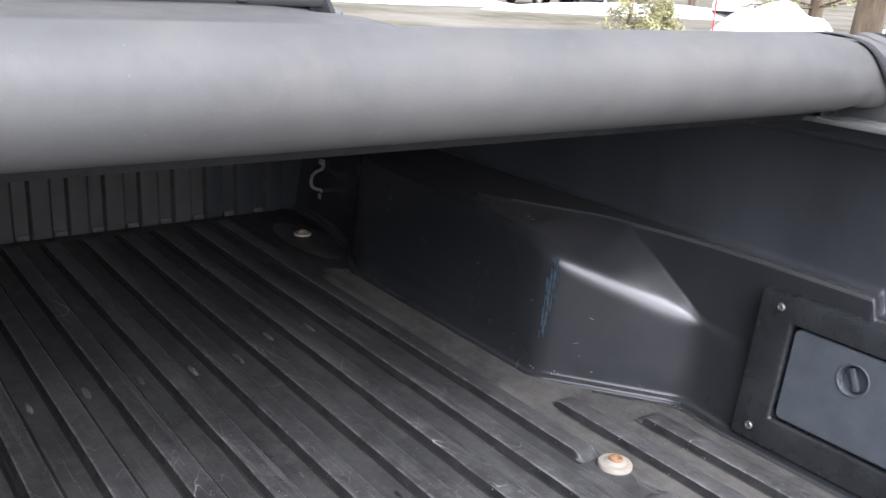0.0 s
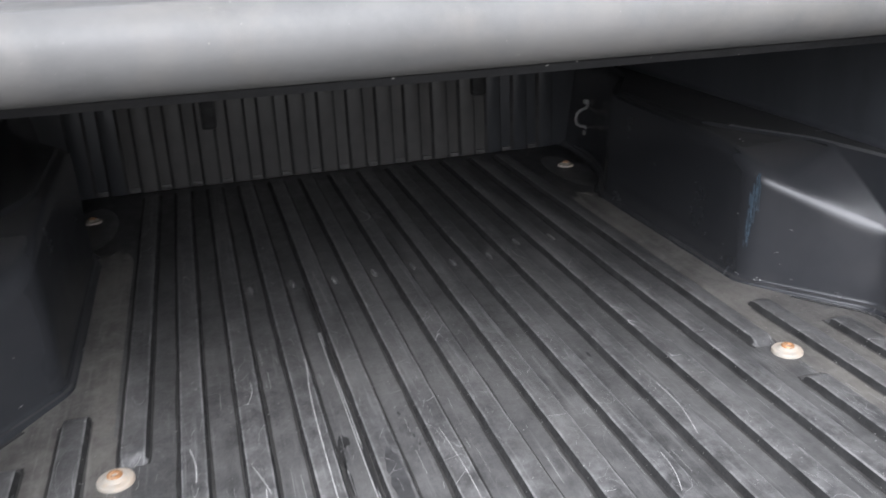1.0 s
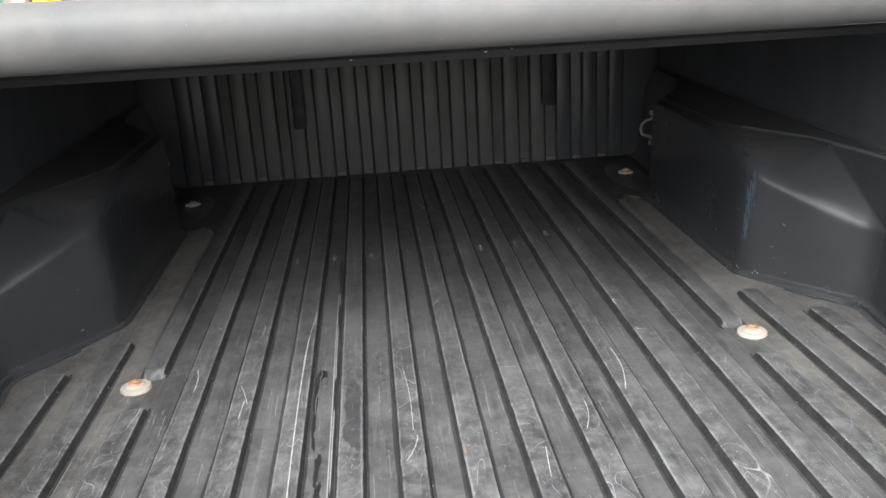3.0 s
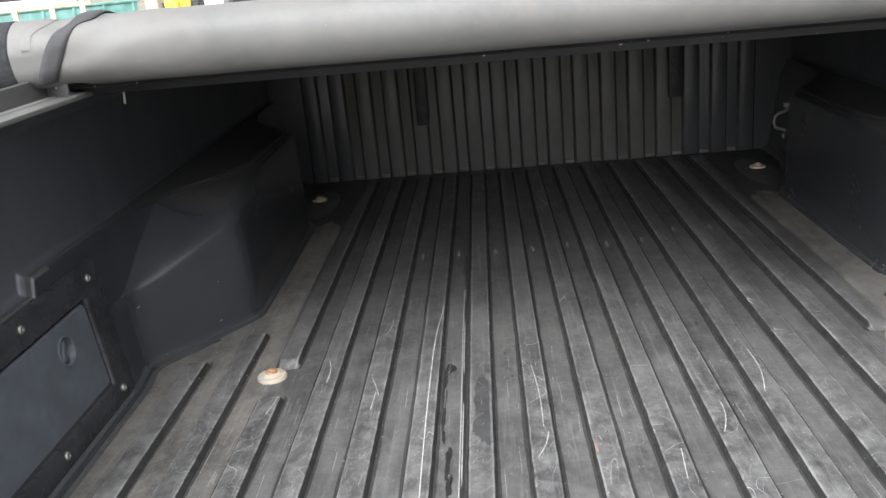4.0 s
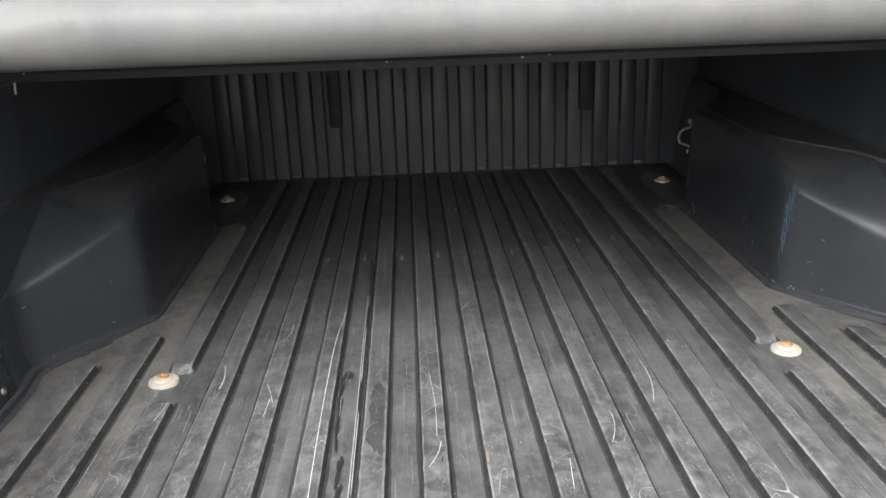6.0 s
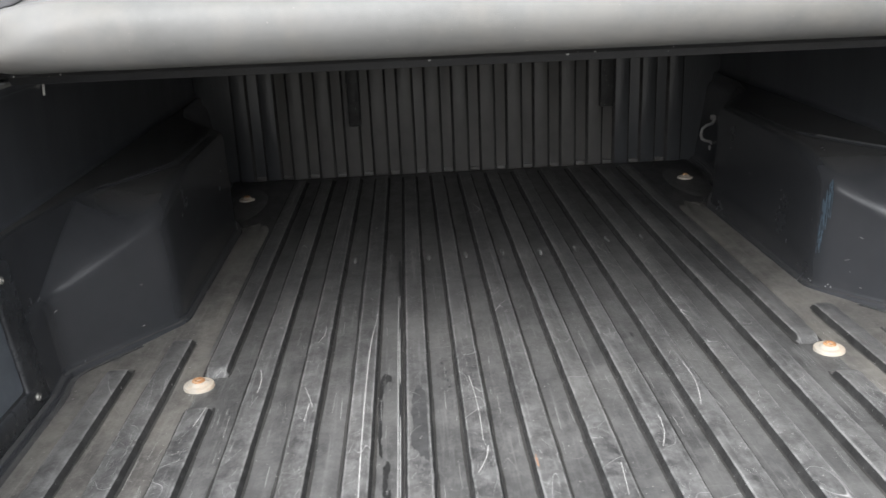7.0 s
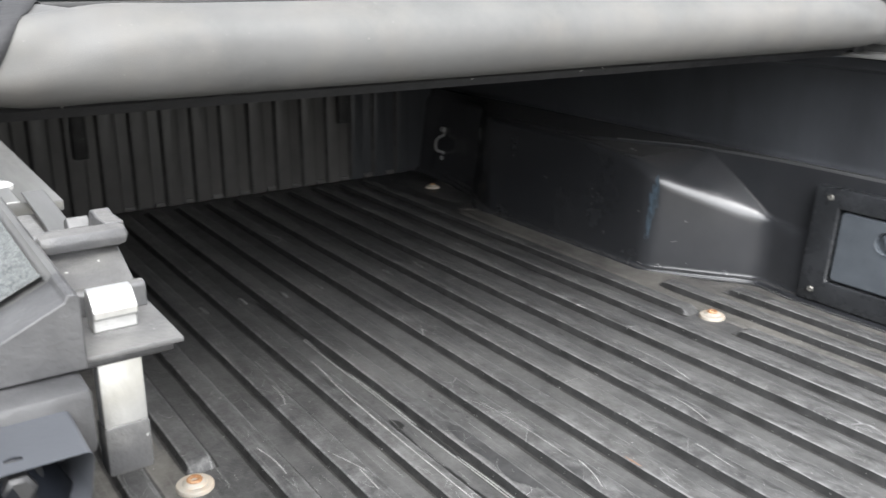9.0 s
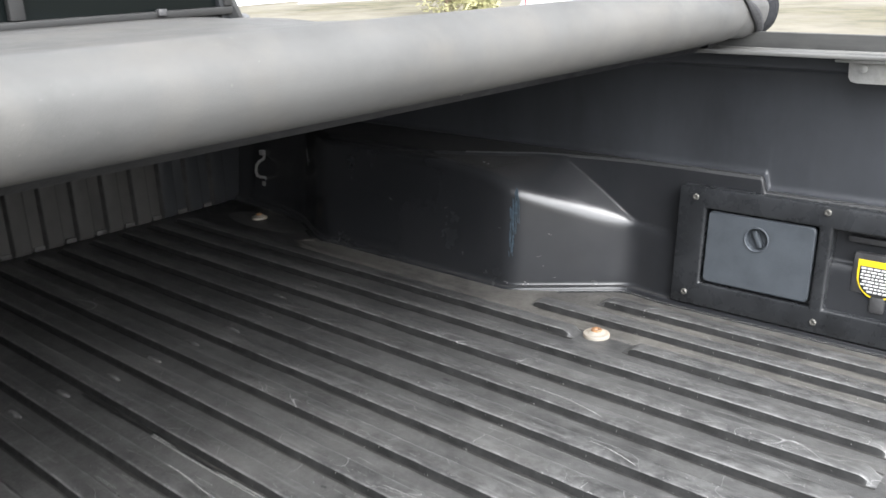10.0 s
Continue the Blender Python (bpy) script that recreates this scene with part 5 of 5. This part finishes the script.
mk = thing("snow_marker", "thin red snow marker pole stuck in the ground", "marker", at=(*polar(52.6, 23.5), GZ))
part("pole", tube(bmesh.new(), [(0, 0, -0.1), (0.01, 0.02, 0.6), (0.05, 0.06, 1.5)], 0.022, 8), RED, mk)
part("pole_base", lathe(bmesh.new(), [(0.09, 0.0), (0.09, 0.1), (0.05, 0.16)], 14), RED, mk)


def car(bearing, dist, turn, paint, label, long=4.5, high=1.45):
    """A parked car: rounded body, cabin glass, wheels and lamps."""
    x, y = polar(bearing, dist)
    c = thing("car", label, "car", "parked cars", (x, y, GZ))
    c.rotation_euler = (0, 0, radians(turn))
    h = long / 2
    bm = bmesh.new()
    prism(bm, [(-h, 0.35), (-h * 0.98, 0.72), (-h * 0.55, 0.9), (h * 0.85, 0.92), (h, 0.7), (h * 0.98, 0.32)], (-0.85, 0.85), 0.08)
    part("body", bm, paint, c)
    bm = bmesh.new()
    prism(bm, [(-h * 0.5, 0.88), (-h * 0.18, high), (h * 0.55, high), (h * 0.82, 0.9)], (-0.72, 0.72), 0.06)
    part("cabin", bm, GLASSDARK, c, "dark car windows")
    part("roof", block((-h * 0.2, -0.7, high - 0.04), (h * 0.57, 0.7, high + 0.02), 0.015), paint, c)
    for sx in (-0.6, 0.6):
        for sy in (-1, 1):
            w = part("wheel", lathe(bmesh.new(), [(0.2, -0.1), (0.31, -0.1), (0.33, 0.0), (0.31, 0.1), (0.2, 0.1)], 24), RUBBER, c)
            w.matrix_basis = pose(sx * h, sy * 0.78, 0.33, 90, 0, 0)
            part("rim", lathe(bmesh.new(), [(0.19, -0.105), (0.2, -0.1), (0.2, 0.1), (0.19, 0.105)], 16), STEEL, w)
    for sy in (-0.6, 0.6):
        part("headlight", block((-h - 0.01, sy - 0.16, 0.62), (-h * 0.95, sy + 0.16, 0.74), 0.02), WHITE, c)
    return c


GLASSDARK = mat("dark_car_glass", (0.02, 0.022, 0.025), 0.08, var=0.1, rough_var=0.02)
car(46.2, 44, 20, CARDARK, "dark parked car at the far side of the yard")
car(42.6, 43, 10, CARWHITE, "white parked car at the far side of the yard")
car(54.5, 43, 30, CARWHITE, "white parked van at the far side of the yard", 5.2, 2.0)
car(64.8, 42, 15, CARWHITE, "white parked car behind the trees", 4.6, 1.6)
car(37.5, 50, 0, CARDARK, "dark parked car far across the yard")


def loader(bearing, dist, turn):
    x, y = polar(bearing, dist)
    c = thing("wheel_loader", "small yellow wheel loader parked in the yard", "machine", "yellow machines", (x, y, GZ))
    c.rotation_euler = (0, 0, radians(turn))
    part("chassis", block((-1.2, -0.5, 0.35), (1.0, 0.5, 0.95), 0.06), PLANT_YELLOW, c)
    part("cab", block((0.0, -0.45, 0.95), (0.8, 0.45, 1.9), 0.05), GLASSDARK, c)
    part("boom", tube(bmesh.new(), [(-0.6, 0, 0.9), (-1.4, 0, 0.8), (-2.0, 0, 0.35)], 0.09, 8), PLANT_YELLOW, c)
    part("bucket", block((-2.4, -0.7, 0.08), (-1.9, 0.7, 0.5), 0.04), STEEL, c)
    for sx in (-0.75, 0.75):
        for sy in (-1, 1):
            w = part("wheel", lathe(bmesh.new(), [(0.2, -0.15), (0.4, -0.15), (0.42, 0), (0.4, 0.15), (0.2, 0.15)], 22), RUBBER, c)
            w.matrix_basis = pose(sx, sy * 0.62, 0.42, 90, 0, 0)


loader(45.0, 45, 60)
loader(-18.6, 38, 100)

# teal skip with a ribbed side, and a timber trestle before it
skip = thing("steel_skip", "long teal painted steel skip with ribbed sides", "skip", at=(*polar(-26.5, 35), GZ))
skip.rotation_euler = (0, 0, radians(24))
part("skip_wall", block((-4.2, -1.0, 0.08), (3.2, 1.0, 1.0), 0.04), TEAL, skip)
part("top_rim", block((-4.25, -1.05, 1.0), (3.25, 1.05, 1.08), 0.02), TEAL, skip)
part("skip_load", block((-4.0, -0.9, 1.05), (1.2, 0.9, 1.4), 0.12), CARWHITE, skip, "pale heaped load")
for i in range(8):
    part("side_rib", block((-4.0 + i, -1.06, 0.1), (-3.92 + i, -0.99, 1.0), 0.01), TEAL, skip)
trestle = thing("timber_trestle", "weathered timber trestle of posts and a top rail", "trestle", at=(*polar(-26.8, 27), GZ))
trestle.rotation_euler = (0, 0, radians(20))
for x in (-1.7, -0.55, 0.35, 1.1):
    part("post", block((x - 0.07, -0.07, -0.1), (x + 0.07, 0.07, 1.35), 0.015, pose(0, 0, 0, 0, 3 * x, 0)), TIMBER, trestle)
part("top_rail", block((-2.2, -0.06, 1.12), (1.4, 0.06, 1.24), 0.015), TIMBER, trestle)
post = thing("timber_post", "pale square timber post standing in the yard", "post", at=(*polar(-20.3, 30), GZ))
part("post_shaft", block((-0.2, -0.2, -0.1), (0.2, 0.2, 2.2), 0.03), TIMBER, post)
pallet = thing("pallet_stack", "stack of weathered timber pallets", "pallet", at=(*polar(-31.0, 25), GZ))
for i in range(6):
    for j in range(4):
        part("board", block((-0.6, -0.5 + 0.28 * j, 0.02 + 0.13 * i), (0.6, -0.34 + 0.28 * j, 0.045 + 0.13 * i)), TIMBER, pallet)
    for j in (-0.5, 0.0, 0.5):
        part("bearer", block((j - 0.05, -0.5, -0.04 + 0.13 * i), (j + 0.05, 0.5, 0.02 + 0.13 * i)), TIMBER, pallet)
